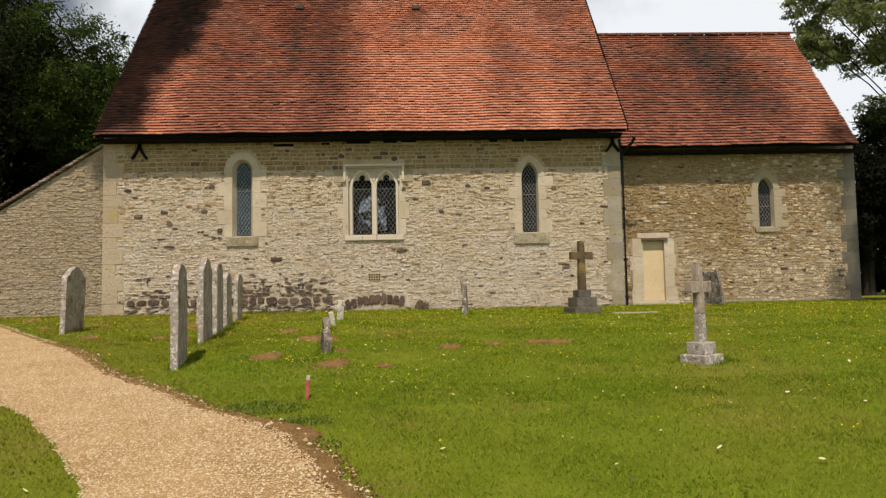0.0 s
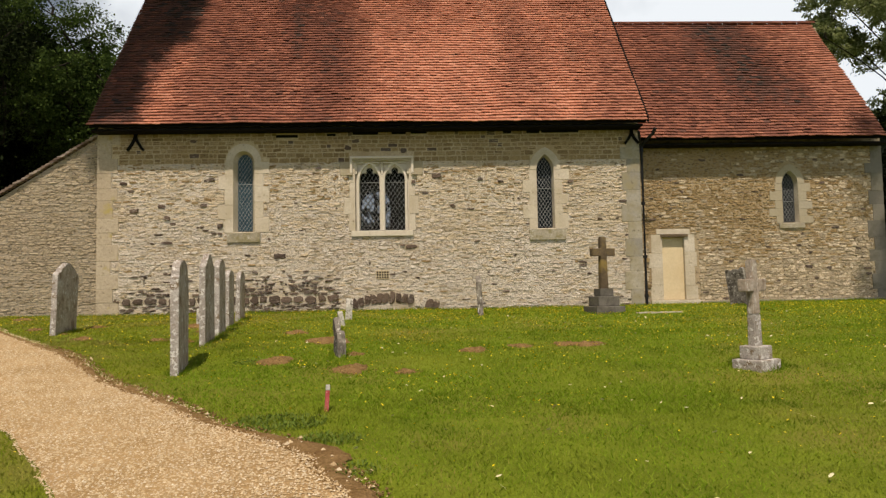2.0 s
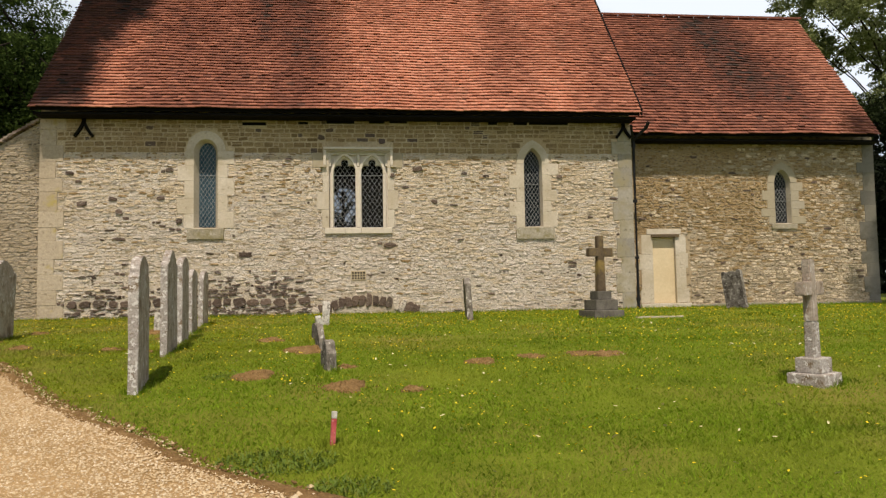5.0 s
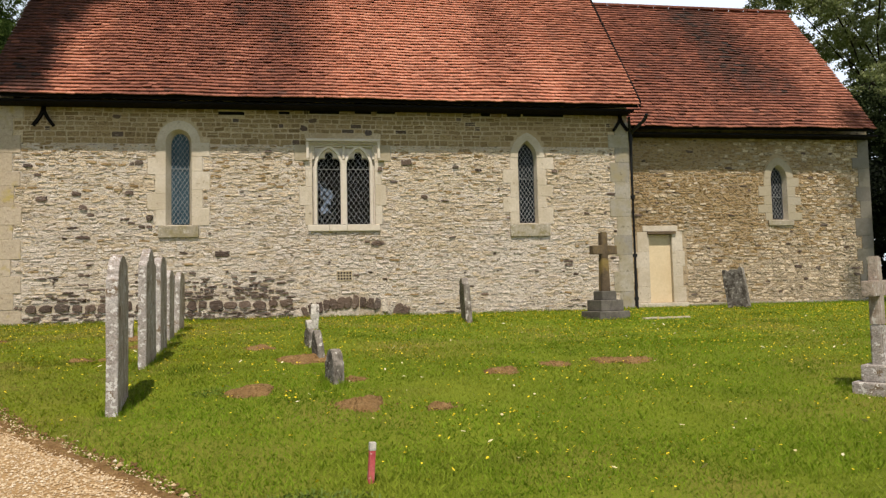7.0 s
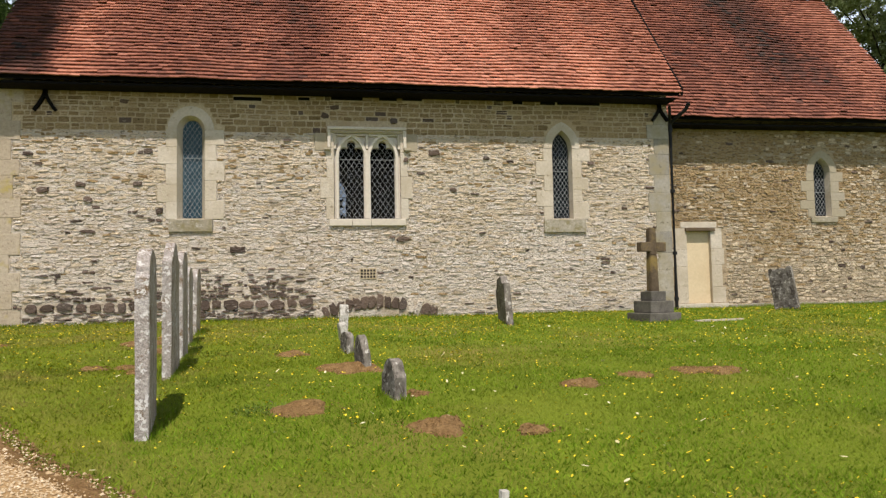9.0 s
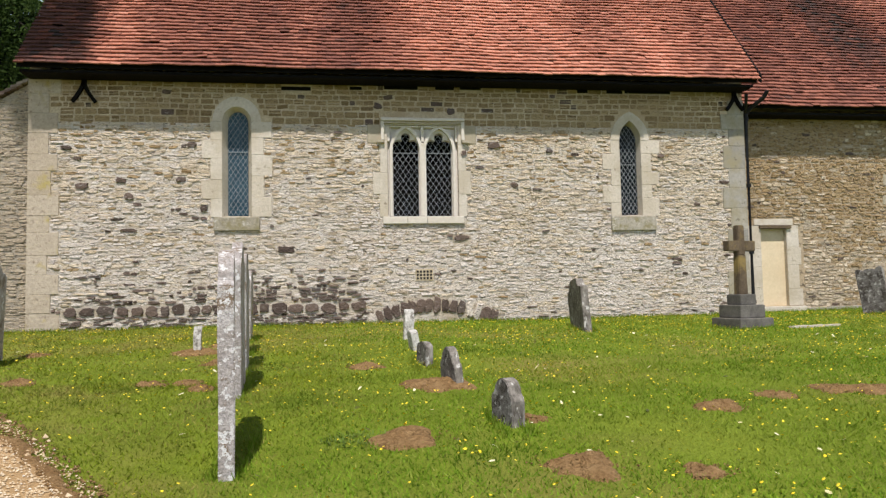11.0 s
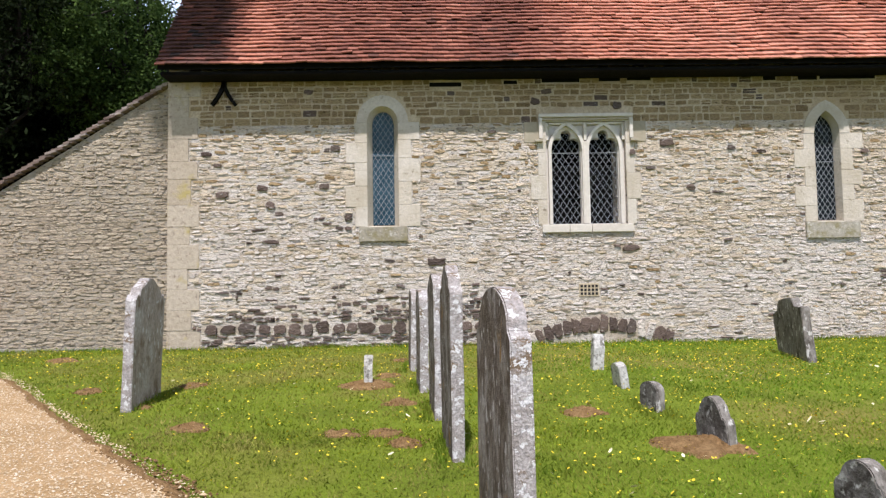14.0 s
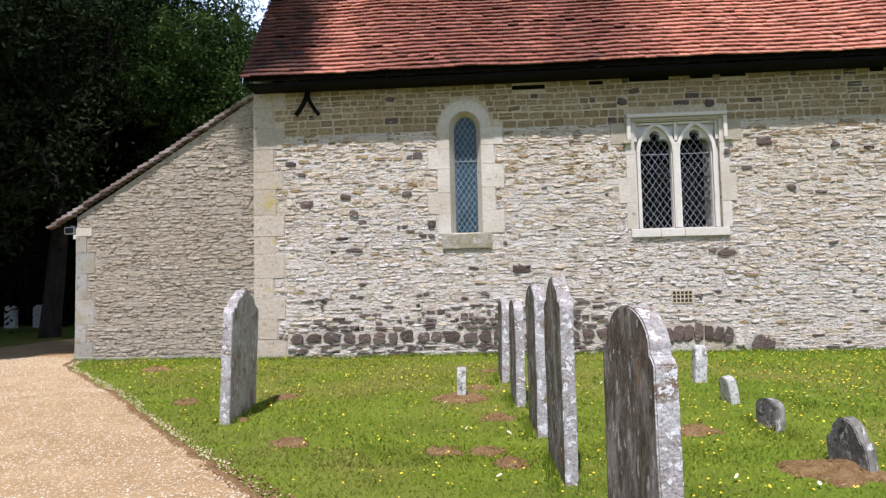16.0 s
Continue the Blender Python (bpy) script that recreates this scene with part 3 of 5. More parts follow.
# ---- gravestones ----
def slab_outline(width, tall, kind):
    """Half-way round outline (u, z) of a headstone's face."""
    h = width / 2
    if kind == "ogee":  # shouldered, with a raised pointed middle
        side = [(h, 0), (h, tall - 0.22), (h - 0.05, tall - 0.17), (h - 0.10, tall - 0.18), (h - 0.14, tall - 0.11), (h * 0.32, tall - 0.05), (0.06, tall - 0.01)]
    elif kind == "round":
        side = [(h, 0)] + [(h * math.cos(a), tall - h * 0.55 + h * 0.55 * math.sin(a)) for a in (0, 0.25, 0.5, 0.8, 1.1, 1.4)]
    elif kind == "shoulder":  # round head between square shoulders
        r = h * 0.72
        side = [(h, 0), (h, tall - r - 0.04), (h - 0.02, tall - r), (r + 0.01, tall - r)] + [(r * math.cos(a), tall - r + r * math.sin(a)) for a in (0.25, 0.55, 0.85, 1.15, 1.4)]
    elif kind == "arched":  # low rounded head on narrow sloping shoulders
        side = [(h, 0), (h, tall - 0.24), (h - 0.03, tall - 0.215), (h * 0.84, tall - 0.20)] + [(h * 0.84 * math.cos(a), tall - 0.19 + 0.19 * math.sin(a)) for a in (0.2, 0.45, 0.7, 0.95, 1.2, 1.42)]
    elif kind == "scooped":  # square corners and a shallow dip between
        side = [(h, 0), (h, tall - 0.03), (h - 0.03, tall), (h - 0.08, tall - 0.01), (h - 0.11, tall - 0.05), (0.03, tall - 0.02)]
    elif kind == "stepped":  # broad raised middle above low shoulders
        side = [(h, 0), (h, tall - 0.15), (h * 0.62, tall - 0.12), (h * 0.52, tall - 0.04), (h * 0.42, tall), (h * 0.1, tall + 0.01)]
    else:  # gently peaked
        side = [(h, 0), (h, tall - 0.16), (h * 0.8, tall - 0.11), (h * 0.45, tall - 0.05), (h * 0.12, tall)]
    return side + [(-u, z) for u, z in side[::-1]]


def headstone(name, label, x, y, width, thick, tall, kind, mat, yaw=0, lean_x=0, lean_y=0, sunk=0.25, group=""):
    """A worn slab that faces east and west, its width running north and south."""
    z0 = height(x, y) - sunk
    top = holder(name, label, "gravestone", group=group)
    out = [(u, z + (sunk if z > 0 else 0)) for u, z in slab_outline(width, tall, kind)]
    bm = bmesh.new()
    a = [bm.verts.new((-thick / 2, u, z)) for u, z in out]
    b = [bm.verts.new((thick / 2, u, z)) for u, z in out]
    bm.faces.new(a)
    bm.faces.new(b[::-1])
    for i in range(len(a)):
        j = (i + 1) % len(a)
        bm.faces.new((a[i], b[i], b[j], a[j]))
    bmesh.ops.recalc_face_normals(bm, faces=bm.faces)
    bmesh.ops.bevel(bm, geom=[e for e in bm.edges if len(e.link_faces) == 2 and e.calc_face_angle(0) > 0.5], offset=0.007, segments=2, affect="EDGES")
    bmesh.ops.triangulate(bm, faces=[f for f in bm.faces if len(f.verts) > 4])
    bmesh.ops.subdivide_edges(bm, edges=[e for e in bm.edges if e.calc_length() > 0.16], cuts=3, use_grid_fill=False)
    bmesh.ops.triangulate(bm, faces=bm.faces[:])
    for v in bm.verts:
        n = noise.noise(Vector((v.co.x * 5 + x * 3, v.co.y * 5 + y, v.co.z * 5)))
        v.co.x += 0.008 * n
        v.co.y += 0.008 * noise.noise(Vector((v.co.z * 4, v.co.y * 4 + x, y)))
    slab = part("slab", bm, mat, top)
    # tone by side adds sun and shade to the lichen: pale edges, lifted east faces
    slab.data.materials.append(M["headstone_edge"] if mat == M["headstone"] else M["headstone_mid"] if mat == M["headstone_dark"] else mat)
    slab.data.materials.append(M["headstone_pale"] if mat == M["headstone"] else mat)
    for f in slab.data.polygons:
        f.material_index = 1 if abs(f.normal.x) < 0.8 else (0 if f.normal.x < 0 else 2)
    top.matrix_world = pose(x, y, z0, lean_y, lean_x, yaw)
    return top


ROW = "row of tall headstones"
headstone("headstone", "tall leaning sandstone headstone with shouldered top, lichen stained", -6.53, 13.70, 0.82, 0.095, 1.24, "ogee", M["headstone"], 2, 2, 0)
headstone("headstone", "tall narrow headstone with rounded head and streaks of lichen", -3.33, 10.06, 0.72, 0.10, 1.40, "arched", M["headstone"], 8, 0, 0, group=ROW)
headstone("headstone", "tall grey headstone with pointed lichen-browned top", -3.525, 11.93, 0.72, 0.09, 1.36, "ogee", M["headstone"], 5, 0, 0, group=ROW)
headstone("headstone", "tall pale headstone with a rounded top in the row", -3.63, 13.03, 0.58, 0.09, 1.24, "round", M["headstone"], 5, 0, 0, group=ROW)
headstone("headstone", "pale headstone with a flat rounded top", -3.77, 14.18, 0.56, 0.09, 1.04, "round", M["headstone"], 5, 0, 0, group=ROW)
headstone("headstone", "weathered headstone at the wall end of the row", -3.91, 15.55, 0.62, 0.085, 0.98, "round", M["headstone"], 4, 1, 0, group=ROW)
SMALL = "line of small footstones"
headstone("footstone", "small mottled grey footstone with a rounded head", -1.36, 10.42, 0.32, 0.11, 0.33, "shoulder", M["headstone_dark"], 16, 0, 0, group=SMALL)
headstone("footstone", "small dark round-headed footstone in bare soil", -1.53, 11.95, 0.40, 0.08, 0.36, "shoulder", M["headstone_dark"], 12, -4, 0, group=SMALL)
headstone("footstone", "low grey square-shouldered footstone", -1.70, 13.05, 0.27, 0.09, 0.25, "round", M["headstone_dark"], 16, 2, 0, group=SMALL)
headstone("footstone", "small white tilted footstone", -1.66, 14.05, 0.20, 0.09, 0.26, "round", M["white_stone"], 10, -9, 0, group=SMALL)
headstone("footstone", "thin white upright footstone near the wall", -1.70, 15.2, 0.14, 0.13, 0.42, "peak", M["white_stone"], 5, 3, 0, group=SMALL)
headstone("footstone", "small white marker stub in bare soil", -4.37, 14.34, 0.10, 0.09, 0.34, "peak", M["white_stone"], 5, 2, 0)
headstone("headstone", "leaning dark headstone near the church wall", 1.0, 15.65, 0.90, 0.11, 0.76, "stepped", M["headstone_mid"], -5, -3, -7)
headstone("headstone", "dark mottled headstone standing before the chancel wall", 7.14, 17.1, 0.46, 0.10, 0.86, "scooped", M["headstone_dark"], 33, 0, -8)


def cross(name, label, x, y, yaw, steps, shaft, arm, mats, lean=(0, 0), split=None):
    """Steps are (half width, bottom, top); shaft and arm are in local metres above the ground."""
    z0 = height(x, y)
    top = holder(name, label, "grave cross")
    for i, (h, a, b) in enumerate(steps):
        part("step", block(-h, h, -h, h, a - (0.25 if i == 0 else 0.0), b, 0.015), mats[0], top)
    (w0, w1, sa, sb), (ha, za, zb, thick) = shaft, arm

    def taper(wa, wb, a, b):
        bm = bmesh.new()
        lo = [bm.verts.new((sx * wa, sy * wa * 0.8, a)) for sx, sy in ((-1, -1), (1, -1), (1, 1), (-1, 1))]
        hi = [bm.verts.new((sx * wb, sy * wb * 0.8, b)) for sx, sy in ((-1, -1), (1, -1), (1, 1), (-1, 1))]
        bm.faces.new(lo[::-1])
        bm.faces.new(hi)
        for i in range(4):
            bm.faces.new((lo[i], lo[(i + 1) % 4], hi[(i + 1) % 4], hi[i]))
        bmesh.ops.bevel(bm, geom=bm.edges[:], offset=0.012, segments=2, affect="EDGES")
        return bm
    cut = split or za - 0.05
    wc = w0 + (w1 - w0) * (cut - sa) / (sb - sa)
    part("shaft", taper(w0, wc, sa - 0.01, cut), mats[1], top)
    part("head", taper(wc, w1, cut - 0.012, sb), mats[-1], top)
    part("arm", block(-ha, -w1 * 0.9, -thick, thick, za, zb, 0.012), mats[-1], top)
    part("arm", block(w1 * 0.9, ha, -thick, thick, za, zb, 0.012), mats[-1], top)
    top.matrix_world = pose(x, y, z0, lean[0], lean[1], yaw)
    return top


cross("grave_cross", "plain stone cross on three dark granite steps by the wall", 3.53, 15.55, 12, [(0.315, 0.0, 0.14), (0.235, 0.14, 0.34), (0.15, 0.34, 0.50)], (0.085, 0.066, 0.50, 1.57), (0.255, 1.17, 1.33, 0.066), (M["granite"], M["cross_stone"]))
cross("grave_cross", "weathered pale stone cross on a stepped plinth, patched with lichen", 3.48, 8.86, 32, [(0.185, 0.0, 0.11), (0.125, 0.11, 0.26)], (0.066, 0.054, 0.26, 1.23), (0.20, 0.87, 1.01, 0.052), (M["headstone_edge"], M["headstone_edge"], M["headstone_pale"]), split=0.62, lean=(0, -1))


def grave_edging(x0, y0, x1, y1):
    """A narrow stone edging sunk almost level with the lawn."""
    n = 6
    top = holder("grave_edging", "narrow pale stone grave edging sunk in the lawn", "grave edging")
    yaw = math.degrees(math.atan2(y1 - y0, x1 - x0))
    step = math.hypot(x1 - x0, y1 - y0) / n
    for i in range(n):
        u = (i + 0.5) / n
        x, y = x0 + (x1 - x0) * u, y0 + (y1 - y0) * u
        ob = part("edging_stone", block(-step / 2 + 0.003, step / 2 - 0.003, -0.04, 0.04, -0.12, 0.028 + 0.005 * (i % 2), 0.008), M["ashlar"], top)
        ob.matrix_world = pose(x, y, height(x, y), 0, 0, yaw)


grave_edging(4.1, 15.2, 5.15, 15.55)


def marker_stake():
    z = height(-1.16, 7.36)
    top = holder("marker_stake", "short red and white banded wooden marker stake", "stake")
    red = material("red_paint", ((0.42, 0.06, 0.07), (0.5, 0.12, 0.12)), 8, 40, 0.7, 0.2, 0.004, speck=(0.6, 0.5, 0.5), speck_scale=30, speck_at=(0.62, 0.7))
    bm = block(-0.018, 0.018, -0.018, 0.018, -0.15, 0.185, 0.003)
    part("post", bm, red, top)
    part("white_tip", block(-0.019, 0.019, -0.019, 0.019, 0.187, 0.235, 0.004), M["white_stone"], top, "white painted tip")
    top.matrix_world = pose(-1.16, 7.36, z, 0, 4, 10)


marker_stake()


# ---- windows and door ----
def loft(bm, a, b):
    """Joins two outlines of (x, y, z) with the same count of points."""
    va, vb = [bm.verts.new(p) for p in a], [bm.verts.new(p) for p in b]
    for i in range(len(a)):
        j = (i + 1) % len(a)
        bm.faces.new((va[i], va[j], vb[j], vb[i]))


def lattice(bm, inside, x0, x1, z0, z1, y, pitch_x, pitch_z, half=0.0030):
    """Diamond lead cames over a pane."""
    slope = pitch_z / pitch_x
    span = (z1 - z0) / slope + (x1 - x0)
    for sgn in (1, -1):
        k = -int(span / pitch_x) - 2
        while k * pitch_x < span + 1:
            run, steps = [], 160
            for i in range(steps + 1):
                z = z0 + (z1 - z0) * i / steps
                x = (x0 + x1) / 2 + k * pitch_x + sgn * (z - z0) / slope
                if x0 < x < x1 and inside(x, z):
                    run.append((x, z))
            if len(run) > 2:
                (xa, za), (xb, zb) = run[0], run[-1]
                d = math.hypot(xb - xa, zb - za)
                nx_, nz_ = -(zb - za) / d * half, (xb - xa) / d * half
                prism(bm, [(xa - nx_, za - nz_), (xb - nx_, zb - nz_), (xb + nx_, zb + nz_), (xa + nx_, za + nz_)], y - 0.006, y)
            k += 1


def pane_set(window, y, sill, arch, glass_mat, pitch=(0.085, 0.125), bars=(), half=0.0030):
    xs = [p[0] for p in arch]
    x0, x1, top = min(xs), max(xs), max(p[1] for p in arch)
    outline = [(x0, sill)] + arch + [(x1, sill)]
    bm = bmesh.new()
    bm.faces.new([bm.verts.new((x, y + 0.01, z)) for x, z in outline])
    g = part("pane", bm, glass_mat, window)
    g.visible_shadow = False

    def inside(x, z):
        hit = False
        n = len(outline)
        for i in range(n):
            (xa, za), (xb, zb) = outline[i], outline[(i + 1) % n]
            if (za > z) != (zb > z) and x < (xb - xa) * (z - za) / (zb - za) + xa:
                hit = not hit
        return hit
    bm = bmesh.new()
    lattice(bm, inside, x0, x1, sill, top, y, *pitch, half)
    part("lead_lattice", bm, M["lead"], window, "diamond lead cames")
    for z in bars:
        part("saddle_bar", block(x0 - 0.01, x1 + 0.01, y - 0.022, y - 0.008, z - 0.005, z + 0.005, 0.002), M["lead"] if z == bars[0] else M["iron"], window)


def jamb_blocks(window, side_x, out_sign, z0, z1, widths, count, y, mat, holes, seed):
    rng = random.Random(seed)
    z = z0
    hs = [rng.uniform(0.8, 1.2) for _ in range(count)]
    tot = sum(hs)
    for i, h in enumerate(hs):
        h = h / tot * (z1 - z0)
        w = widths[i % len(widths)] * rng.uniform(0.92, 1.08)
        xa, xb = sorted((side_x, side_x + out_sign * w))
        part("jamb_stone", block(xa, xb, y - 0.012 + rng.uniform(-0.004, 0.003), y + 0.12, z + 0.0012, z + h - 0.0012, 0.006), mat, window)
        holes.append((xa, xb, z, z + h))
        z += h


def lancet(name, label, cx, half, sill, spring, top, kind, y, gl_half, gl_drop, sill_block, holes, mat, glass_mat, bars, seed, outer=0.17, pitch=(0.085, 0.13)):
    win = holder(name, label, "window", "structure")
    face = head_curve(cx, half, spring, top, kind)
    back = head_curve(cx, gl_half, spring - 0.005, top - gl_drop, kind)
    bm = bmesh.new()
    A = [(x, y - 0.014, z) for x, z in [(cx - half, sill)] + face + [(cx + half, sill)]]
    B = [(x, y + 0.165, z) for x, z in [(cx - gl_half, sill + 0.03)] + back + [(cx + gl_half, sill + 0.03)]]
    loft(bm, A, B)
    part("splayed_reveal", bm, M["ashlar"], win, "splayed stone reveal")
    # arch head in two stones
    big = head_curve(cx, half + outer, spring, top + outer * 1.05, kind)
    m = len(face) // 2
    for a, b in ((0, m), (m, len(face) - 1)):
        bm = bmesh.new()
        prism(bm, face[a:b + 1] + big[a:b + 1][::-1], y - 0.017, y + 0.12)
        part("head_stone", bm, mat, win)
    for i in range(6):
        z = spring + (top + outer - spring) * i / 6
        k = half + outer if i < 2 else (half + outer) * math.sqrt(max(0.05, 1 - (i / 6) ** 2))
        holes.append((cx - k, cx + k, z, z + (top + outer - spring) / 6 + 0.01))
    jamb_blocks(win, cx - half, -1, sill, spring, (0.19, 0.35), 5, y, mat, holes, seed)
    jamb_blocks(win, cx + half, 1, sill, spring, (0.35, 0.20), 5, y, mat, holes, seed + 1)
    xa, xb, za, zb = sill_block
    part("window_sill", block(xa, xb, y - 0.05, y + 0.2, za, zb - 0.004, 0.012), M["sill"], win, "stained stone sill")
    bm = bmesh.new()
    prism_y = [(y - 0.045, zb - 0.03), (y + 0.23, zb - 0.03), (y + 0.23, sill + 0.035), (y - 0.03, zb + 0.0)]
    va = [bm.verts.new((cx - half - 0.02, p, q)) for p, q in prism_y]
    vb = [bm.verts.new((cx + half + 0.02, p, q)) for p, q in prism_y]
    bm.faces.new(va)
    bm.faces.new(vb[::-1])
    for i in range(4):
        bm.faces.new((va[i], vb[i], vb[(i + 1) % 4], va[(i + 1) % 4]))
    part("sloping_sill", bm, mat, win)
    holes.append((xa, xb, za, zb))
    holes.append((cx - half, cx + half, za, top))
    pane_set(win, y + 0.145, sill + 0.04, back, glass_mat, pitch, bars)
    return win


HN, HC = [], []  # parts of the wall faces that hold no rubble
M["dark_glass"] = material("dark_glass", ((0.005, 0.007, 0.009), (0.012, 0.015, 0.018)), 3, 20, 0.22, 0.2, 0.004)
M["dark_glass"].node_tree.nodes["Principled BSDF"].inputs["Specular IOR Level"].default_value = 0.1
lancet("window_1", "round-headed lancet window, leaded glass painted blue-grey for reflected sky", -4.41, 0.25, 3.07, 4.76, 5.03, "round", W, 0.175, 0.06, (-4.80, -4.02, 2.83, 3.07), HN, M["ashlar"], M["sky_blue_glass"], (4.24,), 11)
lancet("window_3", "narrow pointed lancet window with dark leaded glass", 2.84, 0.21, 3.05, 4.50, 4.87, "point", W, 0.18, 0.045, (2.42, 3.30, 2.78, 3.05), HN, M["ashlar"], M["dark_glass"], (4.05,), 21)
lancet("window_4", "small pointed chancel window with dark leaded glass", 9.33, 0.21, 3.17, 4.20, 4.53, "point", WC, 0.185, 0.04, (9.0, 9.66, 3.04, 3.17), HC, M["sandstone"], M["dark_glass"], (3.75,), 31)


def two_light():
    win = holder("window_2", "two-light cusped stone window under a square hood mould", "window", "structure")
    white = M["ashlar_white"] = material("pale_clunch", ((0.53, 0.475, 0.395), (0.60, 0.55, 0.475), (0.63, 0.59, 0.53)), 5, 18, 0.9, 0.2, 0.008, "object", -0.22, stain=(0.42, 0.36, 0.26), stain_scale=4, stain_at=(0.58, 0.75))
    lights = []
    for cx in (-1.42, -0.81):
        h, s = 0.238, 4.30
        pts = [(cx - h, s)]
        for (ox, oz, r, a0, a1) in ((-0.125, 0.075, 0.112, 200, 60), (0.0, 0.235, 0.085, 200, -20), (0.125, 0.075, 0.112, 120, -20)):
            for i in range(7):
                a = radians(a0 + (a1 - a0) * i / 6)
                pts.append((cx + ox + r * math.cos(a), s + oz + r * math.sin(a)))
        pts.append((cx + h, s))
        pts = [(min(max(x, cx - h), cx + h), z) for x, z in pts]
        lights.append((cx, h, s, pts))
    tr = pierced_wall(-1.765, -0.465, 3.05, 4.74, W + 0.10, W + 0.22, [(3.08, lights[0][3]), (3.08, lights[1][3])])
    part("tracery", tr, white, win, "cusped tracery with trefoil heads")
    for cx, h, s, pts in lights:
        inner, outer = head_curve(cx, h + 0.01, s - 0.02, s + 0.385, "point", 16), head_curve(cx, h + 0.065, s - 0.02, s + 0.45, "point", 16)
        bm = bmesh.new()
        prism(bm, inner + outer[::-1], W + 0.03, W + 0.10)
        part("arch_moulding", bm, white, win)
        for sx in (-1, 1):
            xa, xb = sorted((cx + sx * (h + 0.01), cx + sx * (h + 0.065)))
            part("shaft_moulding", block(xa, xb, W + 0.03, W + 0.10, 3.07, s - 0.02, 0.01), white, win)
        pane_set(win, W + 0.165, 3.085, pts, M["glass"], (0.104, 0.15), (4.25, 3.88, 3.5))
    for xa, xb, za, zb in ((-1.14, -1.09, 4.44, 4.74), (-1.765, -1.715, 4.44, 4.74), (-0.515, -0.465, 4.44, 4.74), (-1.71, -1.145, 4.70, 4.74), (-1.085, -0.52, 4.70, 4.74)):
        part("spandrel_rib", block(xa, xb, W + 0.025, W + 0.105, za, zb, 0.008), white, win)
    part("mullion", block(-1.15, -1.08, W + 0.02, W + 0.10, 3.07, 4.42, 0.015), white, win)
    part("lintel", block(-1.86, -0.37, W - 0.016, W + 0.12, 4.74, 4.80, 0.006), white, win)
    part("hood_mould", block(-1.88, -0.35, W - 0.085, W + 0.02, 4.80, 4.86, 0.014), white, win)
    part("hood_fillet", block(-1.84, -0.39, W - 0.05, W + 0.02, 4.755, 4.797, 0.01), M["sandstone"], win)
    for xa in (-1.88, -0.41):
        part("hood_drop", block(xa, xa + 0.06, W - 0.07, W + 0.02, 4.45, 4.797, 0.012), white, win)
    for xa in (-1.95, -0.40):
        part("label_stop", block(xa, xa + 0.13, W - 0.075, W + 0.02, 4.40, 4.447, 0.012), M["sandstone"], win, "dark weathered label stop")
    jamb_blocks(win, -1.762, -1, 3.06, 4.74, (0.15, 0.26, 0.13, 0.14), 4, W, M["ashlar"], HN, 41)
    jamb_blocks(win, -0.468, 1, 3.06, 4.74, (0.15, 0.24, 0.14, 0.13), 4, W, M["ashlar"], HN, 44)
    for xa, xb in ((-1.86, -1.42), (-1.415, -1.06), (-1.055, -0.38)):
        part("window_sill", block(xa, xb, W - 0.055, W + 0.24, 2.93, 3.06, 0.012), white, win)
    for xa, xb, za, zb in ((-2.12, -1.86, 4.40, 4.74), (-0.37, -0.13, 4.40, 4.74)):
        part("jamb_stone", block(xa, xb, W - 0.014, W + 0.1, za, zb, 0.01), M["sandstone"], win)
        HN.append((xa, xb, za, zb))
    HN.extend([(-1.9, -0.35, 2.93, 4.9)])


two_light()


def blocked_door():
    d = holder("door_1", "blocked priest's doorway, cream plaster infill in a stone surround", "door", "structure")
    part("infill", block(5.905, 6.545, WC + 0.09, WC + 0.3, 1.2, 2.92, 0.004), M["plaster"], d, "smooth cream plastered infill")
    part("lintel", block(5.90, 6.60, WC - 0.06, WC + 0.12, 2.86, 2.925, 0.008), M["cross_stone"], d, "thin dark drip stone")
    part("head_stone", block(5.80, 6.66, WC - 0.02, WC + 0.12, 2.93, 3.06, 0.01), M["ashlar"], d)
    HC.append((5.80, 6.66, 2.93, 3.06))
    jamb_blocks(d, 5.94, -1, 1.27, 2.925, (0.34, 0.28), 4, WC, M["ashlar"], HC, 51)
    jamb_blocks(d, 6.51, 1, 1.27, 2.925, (0.30, 0.26), 4, WC, M["ashlar"], HC, 55)
    part("threshold", block(5.6, 6.86, WC - 0.07, WC + 0.2, 1.0, 1.26, 0.012), M["ashlar"], d)
    HC.append((5.6, 6.86, 1.0, 2.93))


blocked_door()


# the far window, bright through the nave
far_win = holder("window_5", "far leaded window, bright with daylight behind", "window", "structure")
pane_set(far_win, NYB + 0.3, 4.05, head_curve(-1.8, 0.56, 4.9, 5.5, "point"), M["far_glass"], (0.19, 0.26), (4.35, 4.65, 4.95), 0.014)
part("mullion", block(-1.85, -1.75, NYB + 0.2, NYB + 0.4, 4.05, 5.3, 0.01), M["inside"], far_win)


# ---- quoins, vent, brackets and pipe ----
def quoins(owner, x_edge, sign, z0, z1, widths, y, mats, holes, seed):
    rng = random.Random(seed)
    z, i = z0, 0
    while z < z1 - 0.1:
        h = min(rng.uniform(0.26, 0.46), z1 - z)
        w = widths[i % 2] * rng.uniform(0.9, 1.12)
        xa, xb = sorted((x_edge + sign * 0.0, x_edge + sign * w))
        part("quoin", block(xa, xb, y - 0.013 + rng.uniform(-0.005, 0.004), y + 0.25, z + 0.001, z + h - 0.001, 0.006), rng.choice(mats), owner)
        holes.append((xa, xb, z, z + h))
        z += h
        i += 1


